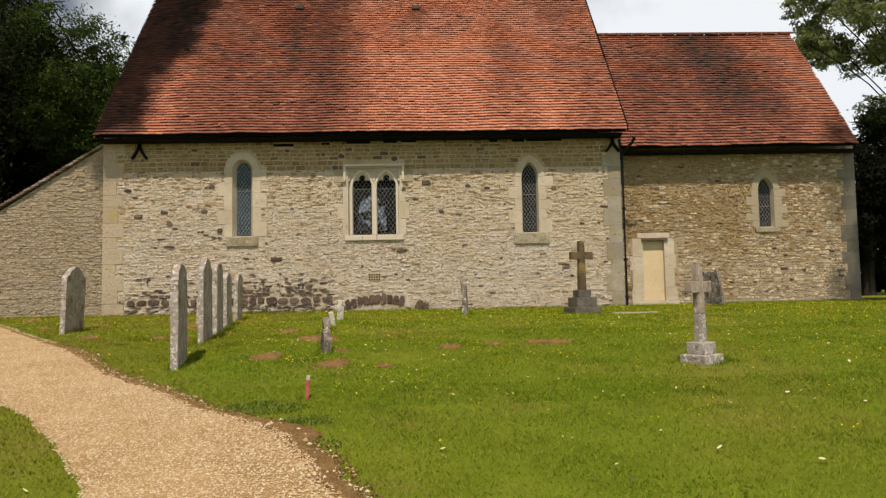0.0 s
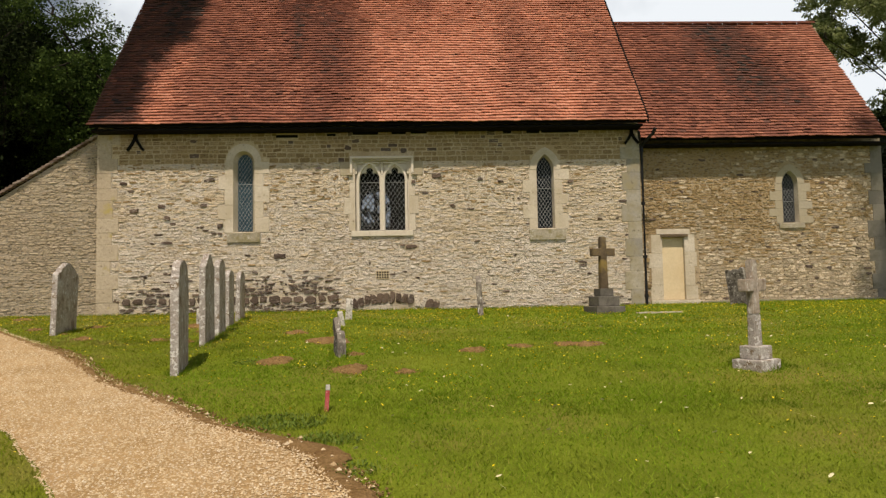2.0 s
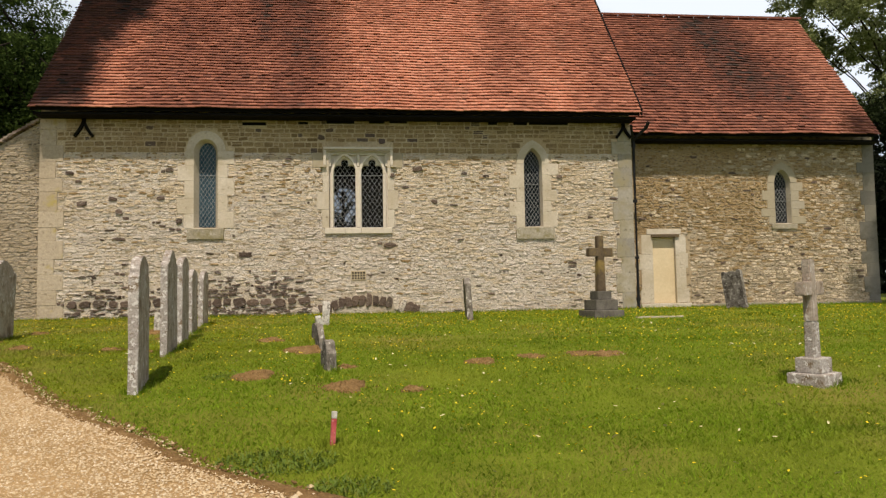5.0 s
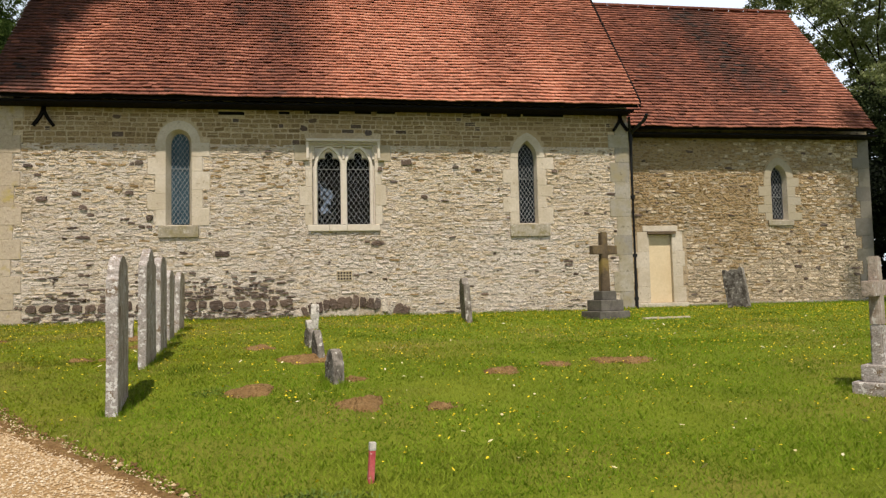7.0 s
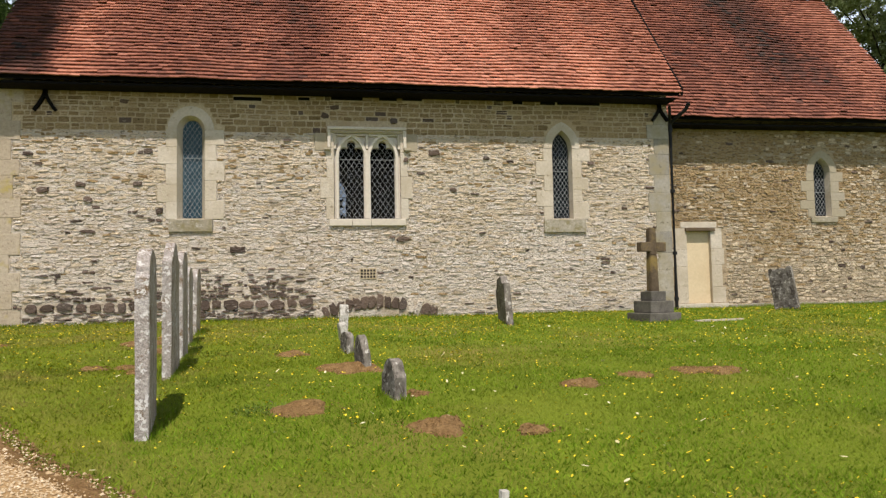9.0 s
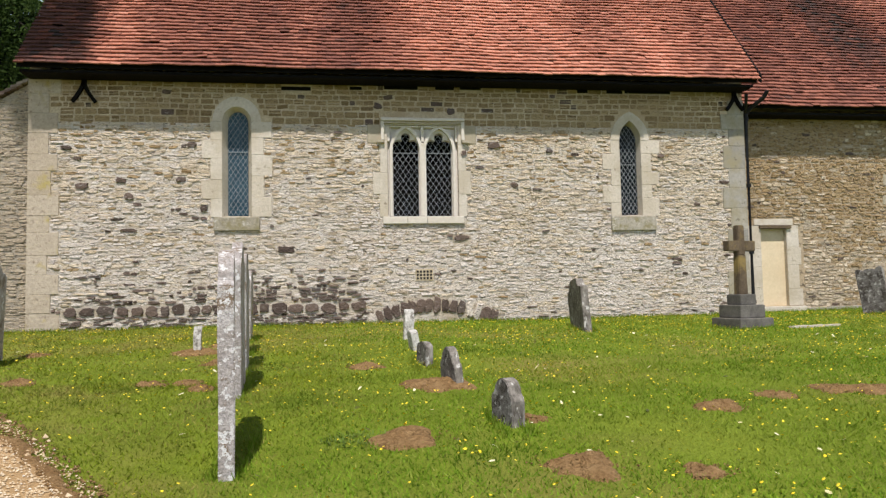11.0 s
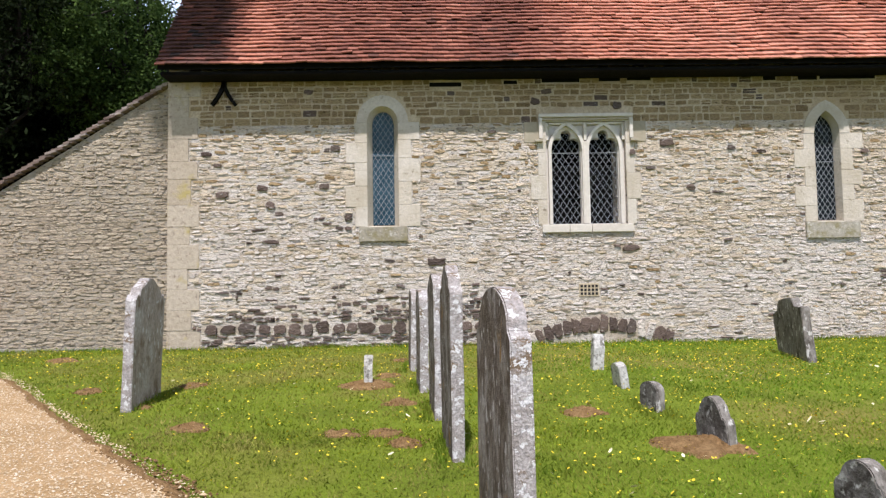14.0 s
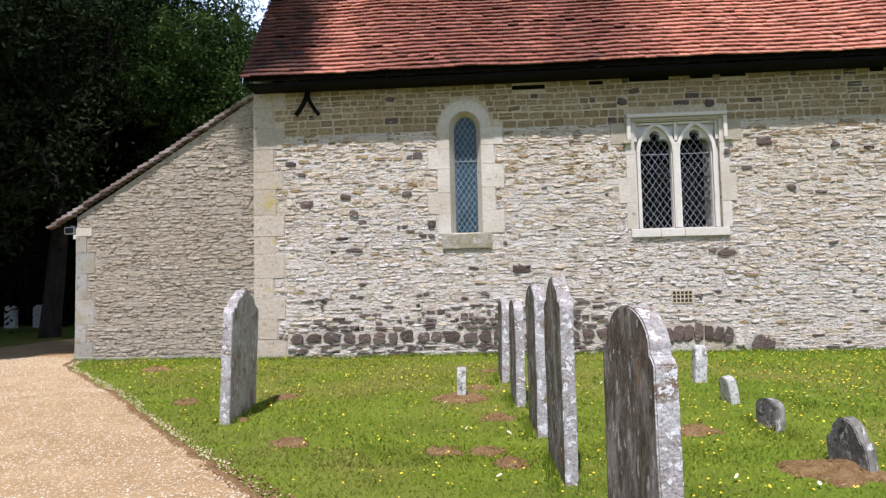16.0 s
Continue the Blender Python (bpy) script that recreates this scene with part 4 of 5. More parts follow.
HA = []
quoins(wall_nave, NX0 - 0.015, 1, 1.1, 5.5, (0.52, 0.36), W, [M["quoin"]], HN, 61)
quoins(wall_nave, NX1 + 0.012, -1, 1.1, 5.3, (0.34, 0.46), W, [M["ashlar_grey"]], HN, 62)
quoins(wall_chancel, CX1 + 0.012, -1, 1.1, 5.2, (0.30, 0.42), WC, [M["ashlar_shaded"]], HC, 63)
quoins(wall_annex, AX0 - 0.012, 1, 1.1, 3.35, (0.30, 0.20), WA, [M["ashlar_grey"], M["ashlar"]], HA, 64)


def plinth(owner, x0, x1, y, top, seed):
    rng = random.Random(seed)
    x = x0
    while x < x1 - 0.1:
        w = min(rng.uniform(0.5, 1.1), x1 - x)
        part("plinth_stone", block(x + 0.002, x + w - 0.002, y - 0.045 + rng.uniform(-0.008, 0.008), y + 0.1, 0.9, top(x) + rng.uniform(-0.012, 0.012), 0.012), M["ashlar_grey"], owner)
        x += w


plinth(wall_chancel, NX1 + 0.15, 5.58, WC, lambda x: 1.24, 65)
plinth(wall_chancel, 6.88, CX1 + 0.02, WC, lambda x: 1.23, 66)
plinth(wall_annex, AX0 - 0.02, NX0 - 0.02, WA, lambda x: 1.21, 67)


def air_brick():
    v = holder("air_brick", "square pierced terracotta air brick in the wall", "vent")
    buff = material("buff_vent", ((0.42, 0.34, 0.22), (0.48, 0.40, 0.28)), 8, 40, 0.9, 0.2, 0.004)
    part("plate", block(-1.29, -0.97, W - 0.012, W + 0.05, 1.90, 2.11, 0.004), buff, v)
    first = None
    for i in range(5):
        for j in range(3):
            if first is None:
                first = part("hole", block(-0.02, 0.02, -0.004, 0.004, -0.02, 0.02, 0.002), M["iron"], v, "dark square hole")
                o = first
            else:
                o = part("hole", first.data, None, v, "dark square hole")
            o.location = (-1.25 + i * 0.06, W - 0.0135, 1.945 + j * 0.06)
    HN.append((-1.29, -0.97, 1.90, 2.11))


air_brick()


def curved_bar(bm, pts, wide, deep):
    """A bar of rectangular section along points in x, y, z that bend in the wall's plane."""
    rings = []
    for i, p in enumerate(pts):
        a, b = Vector(pts[max(0, i - 1)]), Vector(pts[min(len(pts) - 1, i + 1)])
        d = (b - a).normalized()
        n = Vector((-d.z, 0, d.x)) if abs(d.x) + abs(d.z) > 0.3 else Vector((1, 0, 0))
        n.normalize()
        o = n.cross(d).normalized()
        c = Vector(p)
        rings.append([bm.verts.new(c + n * wide * s + o * deep * t) for s, t in ((-1, -1), (1, -1), (1, 1), (-1, 1))])
    for r0, r1 in zip(rings, rings[1:]):
        for i in range(4):
            bm.faces.new((r0[i], r0[(i + 1) % 4], r1[(i + 1) % 4], r1[i]))
    bm.faces.new(rings[0][::-1])
    bm.faces.new(rings[-1])


def eave_bracket(x, y, top, low, reach, name="eave_bracket"):
    b = holder(name, "dark iron tie-bar anchor of two splayed curved legs", "bracket")
    for s in (-1, 1):
        bm = bmesh.new()
        curved_bar(bm, [(x + s * reach * k ** 1.5, y - 0.03, top + (low - top) * k) for k in (0, 0.2, 0.4, 0.6, 0.8, 1.0)], 0.028, 0.03)
        part("leg", bm, M["timber"], b)
    part("stem", block(x - 0.035, x + 0.035, y - 0.06, y + 0.05, top - 0.02, top + 0.16, 0.01), M["timber"], b)


eave_bracket(-6.95, W - 0.02, 5.42, 5.06, 0.19)
eave_bracket(4.98, W - 0.02, 5.40, 5.10, 0.17)


def downpipe():
    d = holder("downpipe", "black cast-iron downpipe with a hopper at the corner", "drainpipe")

    def tube(pts, r, n=10):
        bm = bmesh.new()
        rings = []
        for i, p in enumerate(pts):
            a, b = Vector(pts[max(0, i - 1)]), Vector(pts[min(len(pts) - 1, i + 1)])
            q = (b - a).to_track_quat("Z", "Y")
            rings.append([bm.verts.new(Vector(p) + q @ Vector((r * math.cos(2 * math.pi * k / n), r * math.sin(2 * math.pi * k / n), 0))) for k in range(n)])
        for r0, r1 in zip(rings, rings[1:]):
            for k in range(n):
                bm.faces.new((r0[k], r0[(k + 1) % n], r1[(k + 1) % n], r1[k]))
        bm.faces.new(rings[0])
        bm.faces.new(rings[-1])
        return bm
    px, py = 5.235, W + 0.02
    part("pipe", tube([(px, py, 5.02), (px, py, 1.2), (px + 0.03, py - 0.04, 1.12), (px + 0.10, py - 0.12, 1.10)], 0.038), M["iron"], d)
    part("offset_bend", tube([(px + 0.22, 17.62, 5.40), (px + 0.18, 17.70, 5.28), (px + 0.06, 17.94, 5.14), (px, py, 5.05), (px, py, 4.98)], 0.04), M["iron"], d)
    part("inlet_arm", tube([(px - 0.16, 17.72, 5.34), (px - 0.10, 17.84, 5.20), (px, py, 5.06)], 0.03), M["iron"], d)
    for z in (4.9, 3.6, 2.3, 1.35):
        part("collar", tube([(px, py, z), (px, py, z + 0.07)], 0.052), M["iron"], d)


downpipe()


# near-black boards below the tiles, added to stand for the eaves' deep shade
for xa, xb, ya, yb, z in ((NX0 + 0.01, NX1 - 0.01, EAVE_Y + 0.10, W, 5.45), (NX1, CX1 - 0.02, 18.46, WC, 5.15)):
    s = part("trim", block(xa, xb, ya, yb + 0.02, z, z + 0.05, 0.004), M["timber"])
    tagged(s, "near-black board standing in for the shade under the eaves", "soffit", kind="structure")


def roof_vent(x, s):
    """A small lead-grey ventilator tile on the nave roof."""
    run, rise = RIDGE_Y - EAVE_Y, RIDGE_Z - EAVE_Z
    L = math.hypot(run, rise)
    v = holder("roof_vent", "small dark hooded ventilator set among the tiles", "vent")
    ang = math.degrees(math.atan2(rise, run))
    part("hood", block(-0.12, 0.12, -0.10, 0.12, 0.0, 0.10, 0.02), M["tile6_object"], v)
    part("slot", block(-0.10, 0.10, -0.106, -0.10, 0.02, 0.08, 0.002), M["iron"], v)
    v.matrix_world = pose(x, EAVE_Y + run * s / L, EAVE_Z + rise * s / L + 0.02, ang, 0, 0)


roof_vent(-3.45, 5.85)
roof_vent(0.02, 5.80)


def floodlight():
    v = holder("floodlight", "small grey security floodlight at the lean-to corner", "lamp")
    grey = material("grey_plastic", ((0.45, 0.46, 0.47), (0.5, 0.5, 0.5)), 8, 40, 0.5, 0.05)
    part("housing", block(-0.09, 0.09, -0.06, 0.05, -0.06, 0.06, 0.012), grey, v)
    part("lens", block(-0.07, 0.07, -0.068, -0.06, -0.045, 0.045, 0.003), M["dark_glass"], v)
    part("arm", block(-0.015, 0.015, 0.0, 0.16, 0.06, 0.09, 0.004), grey, v)
    part("sensor", block(0.06, 0.13, -0.05, 0.02, -0.15, -0.07, 0.01), grey, v)
    v.matrix_world = pose(-11.06, WA + 0.10, 3.32)


floodlight()


# ---- planting ----
GX = np.arange(-16, 14.1, 0.2)
GYV = np.arange(-8, 20.1, 0.2)
GRID = np.array([[height(x, y) for x in GX] for y in GYV])


def heights(x, y):
    """Ground heights for arrays of places within the near lawn."""
    fx, fy = np.clip((x + 16) / 0.2, 0, len(GX) - 1.001), np.clip((y + 8) / 0.2, 0, len(GYV) - 1.001)
    i, j = fx.astype(int), fy.astype(int)
    u, v = fx - i, fy - j
    return GRID[j, i] * (1 - u) * (1 - v) + GRID[j, i + 1] * u * (1 - v) + GRID[j + 1, i] * (1 - u) * v + GRID[j + 1, i + 1] * u * v


def mesh_arrays(name, verts, sides, mat):
    """A mesh of loose polygons, each with the same number of corners, from an array of shape (count, corners, 3)."""
    n = verts.shape[0]
    me = bpy.data.meshes.new(name)
    me.vertices.add(n * sides)
    me.vertices.foreach_set("co", verts.astype(np.float32).ravel())
    me.loops.add(n * sides)
    me.loops.foreach_set("vertex_index", np.arange(n * sides, dtype=np.int32))
    me.polygons.add(n)
    me.polygons.foreach_set("loop_start", np.arange(0, n * sides, sides, dtype=np.int32))
    me.materials.append(mat)
    me.update(calc_edges=True)
    return me


rs = np.random.RandomState(5)
EDGE_Y = np.arange(-8, 20, 0.05)
EDGE_R = np.array([path_right(y) for y in EDGE_Y])
EDGE_L = np.array([path_left(y) for y in EDGE_Y])
MOLES = [(-2.12, 10.17, 0.30), (-1.14, 9.38, 0.31), (-0.47, 9.15, 0.18), (0.43, 10.62, 0.23), (1.14, 10.94, 0.20), (1.80, 11.12, 0.24), (2.08, 11.02, 0.24), (-1.66, 11.86, 0.40), (-2.33, 12.92, 0.22),
         (-4.40, 12.38, 0.17), (-4.07, 12.38, 0.16), (-3.88, 12.09, 0.17), (-3.97, 13.45, 0.19), (-4.36, 14.36, 0.33), (-4.19, 14.94, 0.16), (-4.07, 16.18, 0.15), (-5.69, 12.62, 0.19), (-6.46, 13.50, 0.15), (-6.30, 14.53, 0.19), (-7.34, 14.36, 0.18), (-8.85, 16.77, 0.24), (-1.17, 10.47, 0.14)]


def on_lawn(x, y, gap=0.10):
    r, l = np.interp(y, EDGE_Y, EDGE_R), np.interp(y, EDGE_Y, EDGE_L)
    keep = (x > r + gap) | (x < l - 0.03)
    keep &= ~((y > W - 0.02) & (x > NX0) & (x < NX1)) & ~((y > WA - 0.02) & (x > AX0) & (x < NX0)) & ~((y > WC - 0.02) & (x > NX1) & (x < CX1))
    for mx, my, mr in MOLES:
        keep &= (x - mx) ** 2 + ((y - my) * 1.15) ** 2 > (mr * 0.75 * (0.9 + 0.4 * np.sin(x * 31 + y * 17) * np.cos(y * 23))) ** 2
    return keep


def patch(x, y, s, k):
    """Cheap smooth unevenness over the lawn, about -1 to 1."""
    return (np.sin(x * 1.3 * s + k) * np.cos(y * 1.1 * s + 2 * k) + 0.6 * np.sin((x + y) * 2.3 * s + 3 * k) + 0.4 * np.cos((x - 1.7 * y) * 3.1 * s + k)) / 2


def blades(count, y0, y1, x0, x1, tall, wide, seed):
    q = np.random.RandomState(seed)
    x, y = q.uniform(x0, x1, count), q.uniform(y0, y1, count)
    k = on_lawn(x, y, -0.04 + 0.27 * q.rand(count) ** 1.4)
    x, y = x[k], y[k]
    n = len(x)
    z = heights(x, y) - 0.006
    h = tall * q.uniform(0.5, 1.25, n) * (1 + 0.35 * patch(x, y, 1.7, seed))
    a, b = q.uniform(0, 2 * np.pi, n), q.uniform(0, 2 * np.pi, n)
    lean = q.uniform(0.2, 1.5, n) * h
    w = wide * q.uniform(0.6, 1.3, n) / 2
    v = np.zeros((n, 3, 3))
    v[:, 0] = np.stack([x - np.cos(a) * w, y - np.sin(a) * w, z], 1)
    v[:, 1] = np.stack([x + np.cos(a) * w, y + np.sin(a) * w, z], 1)
    v[:, 2] = np.stack([x + np.cos(b) * lean, y + np.sin(b) * lean, z + h], 1)
    return v


def leaf_material(name, cols, scale=0.8, rough=0.7, through=0.35, **more):
    """Foliage: piece-by-piece colour, broad patches, and light passing through."""
    m = material(name, cols, scale, 20, rough, 0, 0, "island", 0.05, **more)
    n, l = m.node_tree.nodes, m.node_tree.links
    b, out = n["Principled BSDF"], n["Material Output"]
    tr, mx = n.new("ShaderNodeBsdfTranslucent"), n.new("ShaderNodeMixShader")
    mx.inputs[0].default_value = through
    l.new(b.inputs["Base Color"].links[0].from_socket, tr.inputs["Color"])
    l.new(b.outputs["BSDF"], mx.inputs[1])
    l.new(tr.outputs["BSDF"], mx.inputs[2])
    l.new(mx.outputs["Shader"], out.inputs["Surface"])
    return m


M["lush"] = leaf_material("lush_grass", ((0.118, 0.205, 0.011), (0.163, 0.275, 0.015), (0.223, 0.33, 0.026), (0.144, 0.248, 0.013), (0.31, 0.305, 0.07)), 0.5, stain=(0.25, 0.288, 0.036), stain_scale=0.5, stain_at=(0.46, 0.68), speck=(0.10, 0.165, 0.010), speck_scale=1.5, speck_at=(0.56, 0.70))
M["grass"] = leaf_material("grass_blades", ((0.135, 0.180, 0.010), (0.185, 0.250, 0.014), (0.25, 0.295, 0.024), (0.165, 0.228, 0.012), (0.33, 0.28, 0.08)), 0.5, stain=(0.33, 0.27, 0.09), stain_scale=1.1, stain_at=(0.47, 0.70), speck=(0.11, 0.155, 0.012), speck_scale=1.6, speck_at=(0.56, 0.68))
v = np.concatenate([blades(120000, -7, 2.6, -10, 10, 0.030, 0.014, 4), blades(215000, 2.0, 8, -8.5, 8.5, 0.034, 0.011, 1), blades(190000, 7, 12.5, -8, 9, 0.033, 0.013, 2), blades(150000, 12, 18.9, -11, 13, 0.034, 0.018, 3)])
edge = -2.8 + 0.9 * patch(v[:, 0, 0], v[:, 0, 1], 0.5, 1.0) + 0.35 * rs.normal(0, 1, len(v)) + 2.6 * np.clip((8.0 - v[:, 0, 1]) / 3, 0, 1)
lush = v[:, 0, 0] > edge
tagged(part("grass", mesh_arrays("grass", v[lush], 3, M["lush"]), None), "bright green short lawn grass before the church", "grass", kind="stuff")
grass = part("grass", mesh_arrays("grass", v[~lush], 3, M["grass"]), None)
tagged(grass, "short uneven lawn grass with straw-coloured patches", "grass", kind="stuff")
# longer grass against the walls and stones
q = np.random.RandomState(17)
seedpts = [(q.uniform(NX0, NX1), W - 0.03 - abs(q.normal(0, 0.05))) for _ in range(5000)] + [(q.uniform(NX1, CX1), WC - 0.03 - abs(q.normal(0, 0.05))) for _ in range(2200)] + [(q.uniform(AX0, NX0), WA - 0.03 - abs(q.normal(0, 0.05))) for _ in range(1200)]
for sx, sy in ((-6.53, 13.7), (-3.29, 10.1), (-3.52, 11.85), (-3.63, 13.03), (-3.77, 14.18), (-3.91, 15.55), (1.02, 15.75), (-1.37, 10.42), (-1.7, 13.05), (7.14, 17.1)):
    seedpts += [(sx + q.choice((-1, 1)) * (0.06 + abs(q.normal(0, 0.04))), sy + q.uniform(-0.4, 0.4)) for _ in range(420)]
for sx, sy, r in ((3.53, 15.55, 0.4), (3.56, 9.02, 0.26), (-1.16, 7.36, 0.05)):
    for _ in range(500 if r > 0.1 else 60):
        a = q.uniform(0, 6.28)
        seedpts.append((sx + math.cos(a) * (r + abs(q.normal(0, 0.04))), sy + math.sin(a) * (r + abs(q.normal(0, 0.04)))))
sp = np.array(seedpts)
n = len(sp)
z, h, a, b = heights(sp[:, 0], sp[:, 1]) - 0.01, q.uniform(0.03, 0.095, n), q.uniform(0, 6.28, n), q.uniform(0, 6.28, n)
v = np.zeros((n, 3, 3))
v[:, 0] = np.stack([sp[:, 0] - np.cos(a) * 0.006, sp[:, 1] - np.sin(a) * 0.006, z], 1)
v[:, 1] = np.stack([sp[:, 0] + np.cos(a) * 0.006, sp[:, 1] + np.sin(a) * 0.006, z], 1)
v[:, 2] = np.stack([sp[:, 0] + np.cos(b) * h * 0.4, sp[:, 1] + np.sin(b) * h * 0.4 - 0.01, z + h], 1)
tagged(part("long_grass", mesh_arrays("long_grass", v, 3, M["lush"]), None), "longer grass fringing stones and walls", "grass", kind="stuff")


def scatter_discs(count, x0, x1, y0, y1, rad, lift, sides, squash, seed, weight):
    q = np.random.RandomState(seed)
    x, y = q.uniform(x0, x1, count * 4), q.uniform(y0, y1, count * 4)
    k = on_lawn(x, y, 0.25) & (q.rand(count * 4) < weight(x, y))
    x, y = x[k][:count], y[k][:count]
    n = len(x)
    z = heights(x, y) + lift * q.uniform(0.6, 1.4, n)
    r = rad * q.uniform(0.6, 1.3, n)
    turn, tx, ty = q.uniform(0, 6.28, n), q.normal(0, 0.35, n), q.normal(-0.2, 0.35, n)
    v = np.zeros((n, sides, 3))
    for i in range(sides):
        a = 2 * np.pi * i / sides
        px, py = np.cos(a) * r, np.sin(a) * r * squash
        dx, dy = px * np.cos(turn) - py * np.sin(turn), px * np.sin(turn) + py * np.cos(turn)
        v[:, i] = np.stack([x + dx, y + dy, z + dx * tx + dy * ty], 1)
    return v


M["yellow"] = material("yellow_petals", ((0.72, 0.52, 0.02), (0.80, 0.62, 0.05)), 5, 30, 0.7, 0, 0, "island")
M["pale_leaf"] = material("fallen_petals", ((0.60, 0.55, 0.30), (0.68, 0.64, 0.43), (0.58, 0.48, 0.18)), 5, 30, 0.7, 0, 0, "island")
v = scatter_discs(19000, -10, 12, 5.5, 17.9, 0.0088, 0.036, 7, 1.0, 21, lambda x, y: np.clip(0.14 + 0.10 * (y - 8.5) + 0.5 * patch(x, y, 0.8, 4), 0.06, 1) * np.where(x < -2.2, 0.7, 1))
tagged(part("wild_flowers", mesh_arrays("wild_flowers", v, 7, M["yellow"]), None), "small yellow hawkbit flowers dotted through the grass", "flowers", kind="stuff")
v = scatter_discs(620, -8, 9, 3, 15, 0.021, 0.035, 6, 0.5, 22, lambda x, y: np.clip(0.55 + 0.4 * patch(x, y, 0.6, 9), 0.1, 1))
tagged(part("fallen_leaves", mesh_arrays("fallen_leaves", v, 6, M["pale_leaf"]), None), "pale fallen petals and leaves on the lawn", "leaves", kind="stuff")


def clod(vs, fs, x, y, z, s, q):
    """Adds one small angular lump to a mesh's lists."""
    k = len(vs)
    for dx, dy, dz in ((1, 0, 0), (0, 1, 0), (-1, 0, 0), (0, -1, 0), (0, 0, 0.8), (0, 0, -0.8)):
        w = s * q.uniform(0.6, 1.3)
        vs.append((x + dx * w, y + dy * w, z + dz * w))
    for i in range(4):
        j = (i + 1) % 4
        fs += [(k + i, k + j, k + 4), (k + j, k + i, k + 5)]


def molehill(x, y, r, seed):
    n, m = 22, 7
    vs, fs = [], []
    z = height(x, y)
    for j in range(m):
        u = j / (m - 1)
        for i in range(n):
            a = 2 * math.pi * i / n
            wob = 0.9 + 0.55 * noise.noise((math.cos(a) * 1.4 + seed, math.sin(a) * 1.4, seed))
            px, py = x + math.cos(a) * r * u * wob, y + math.sin(a) * r * u * wob * 0.85
            lump = 0.035 * noise.noise((px * 14, py * 14, seed)) + 0.012 * noise.noise((px * 40, py * 40, seed))
            vs.append((px, py, height(px, py) + (r * 0.17 + lump) * (1 - u * u) + 0.004 - (0.02 if j == m - 1 else 0)))
    for j in range(m - 1):
        for i in range(n):
            fs.append((j * n + i, j * n + (i + 1) % n, (j + 1) * n + (i + 1) % n, (j + 1) * n + i))
    q = random.Random(seed)
    for _ in range(70):
        a, u, s = q.uniform(0, 6.28), q.uniform(0.1, 1.2), q.uniform(0.004, 0.011)
        px, py = x + math.cos(a) * r * u * 0.95, y + math.sin(a) * r * u * 0.8
        pz = height(px, py) + r * 0.17 * max(0.0, 1 - u * u) + s * 0.5 + (0.012 if u > 0.9 else 0)
        clod(vs, fs, px, py, pz, s, q)
    ob = part("molehill", mesh_of("molehill", vs, fs, M["soil"]), None)
    tagged(ob, "low crumbling molehill of reddish-brown soil in the grass", "molehill", "molehills on the lawn")


for i, (x, y, r) in enumerate(MOLES):
    molehill(x, y, r, i * 3.7)

# gravel
q = np.random.RandomState(31)
N = 130000
y = np.where(q.rand(N) < 0.3, -6 + 9.5 * q.rand(N), 1.5 + 17.0 * q.rand(N) ** 1.15)
u = q.rand(N)
l, r = np.interp(y, EDGE_Y, EDGE_L), np.interp(y, EDGE_Y, EDGE_R)
x = l - 0.04 + (r - l + 0.16) * u
x = x + np.where(u > 0.97, np.abs(q.normal(0, 0.05, N)), 0)
k = (x > -12.5)
x, y, u = x[k], y[k], u[k]
n = len(x)
z = heights(x, y) + 0.014 + 0.03 * np.sin(np.pi * np.clip(u, 0, 1))
s = q.uniform(0.004, 0.0115, n)
ang = q.uniform(0, 6.28, n)
dirs = np.array([(1, 0, 0), (0, 1, 0), (-1, 0, 0), (0, -1, 0), (0, 0, 0.55)])
tri = [(0, 1, 4), (1, 2, 4), (2, 3, 4), (3, 0, 4)]
pts = np.zeros((n, 5, 3))
for i, d in enumerate(dirs):
    j = s * q.uniform(0.7, 1.3, n)
    dx, dy = d[0] * np.cos(ang) - d[1] * np.sin(ang), d[0] * np.sin(ang) + d[1] * np.cos(ang)
    pts[:, i] = np.stack([x + dx * j, y + dy * j, z + d[2] * j * 1.3], 1)
me = bpy.data.meshes.new("gravel")
me.vertices.add(n * 5)
me.vertices.foreach_set("co", pts.astype(np.float32).ravel())
idx = (np.arange(n)[:, None, None] * 5 + np.array(tri)[None]).reshape(-1, 3)
me.loops.add(idx.size)
me.loops.foreach_set("vertex_index", idx.astype(np.int32).ravel())
me.polygons.add(len(idx))
me.polygons.foreach_set("loop_start", np.arange(0, idx.size, 3, dtype=np.int32))
M["pebble"] = material("pebbles", ((0.34, 0.225, 0.11), (0.50, 0.36, 0.20), (0.60, 0.48, 0.32), (0.43, 0.31, 0.175), (0.70, 0.63, 0.51)), 1, 50, 0.85, 0, 0, "island")
me.materials.append(M["pebble"])
me.update(calc_edges=True)
tagged(part("gravel", me, None), "loose golden flint gravel on the path", "gravel", kind="stuff")


# crumbs of soil and pale flints along the worn edge
cr = random.Random(41)
vs, fs = [], []
for _ in range(2600):
    py = cr.uniform(2.5, 12)
    px = path_right(py) + cr.uniform(-0.08, 0.24)
    clod(vs, fs, px, py, height(px, py) + 0.02, cr.uniform(0.005, 0.016), cr)
tagged(part("soil_crumbs", mesh_of("soil_crumbs", vs, fs, M["soil"]), None), "crumbled brown soil along the path's edge", "soil", kind="stuff")
vs, fs = [], []
for _ in range(55):
    py = cr.uniform(3, 11)
    px = path_right(py) + cr.uniform(-0.02, 0.28)
    clod(vs, fs, px, py, height(px, py) + 0.025, cr.uniform(0.010, 0.028), cr)
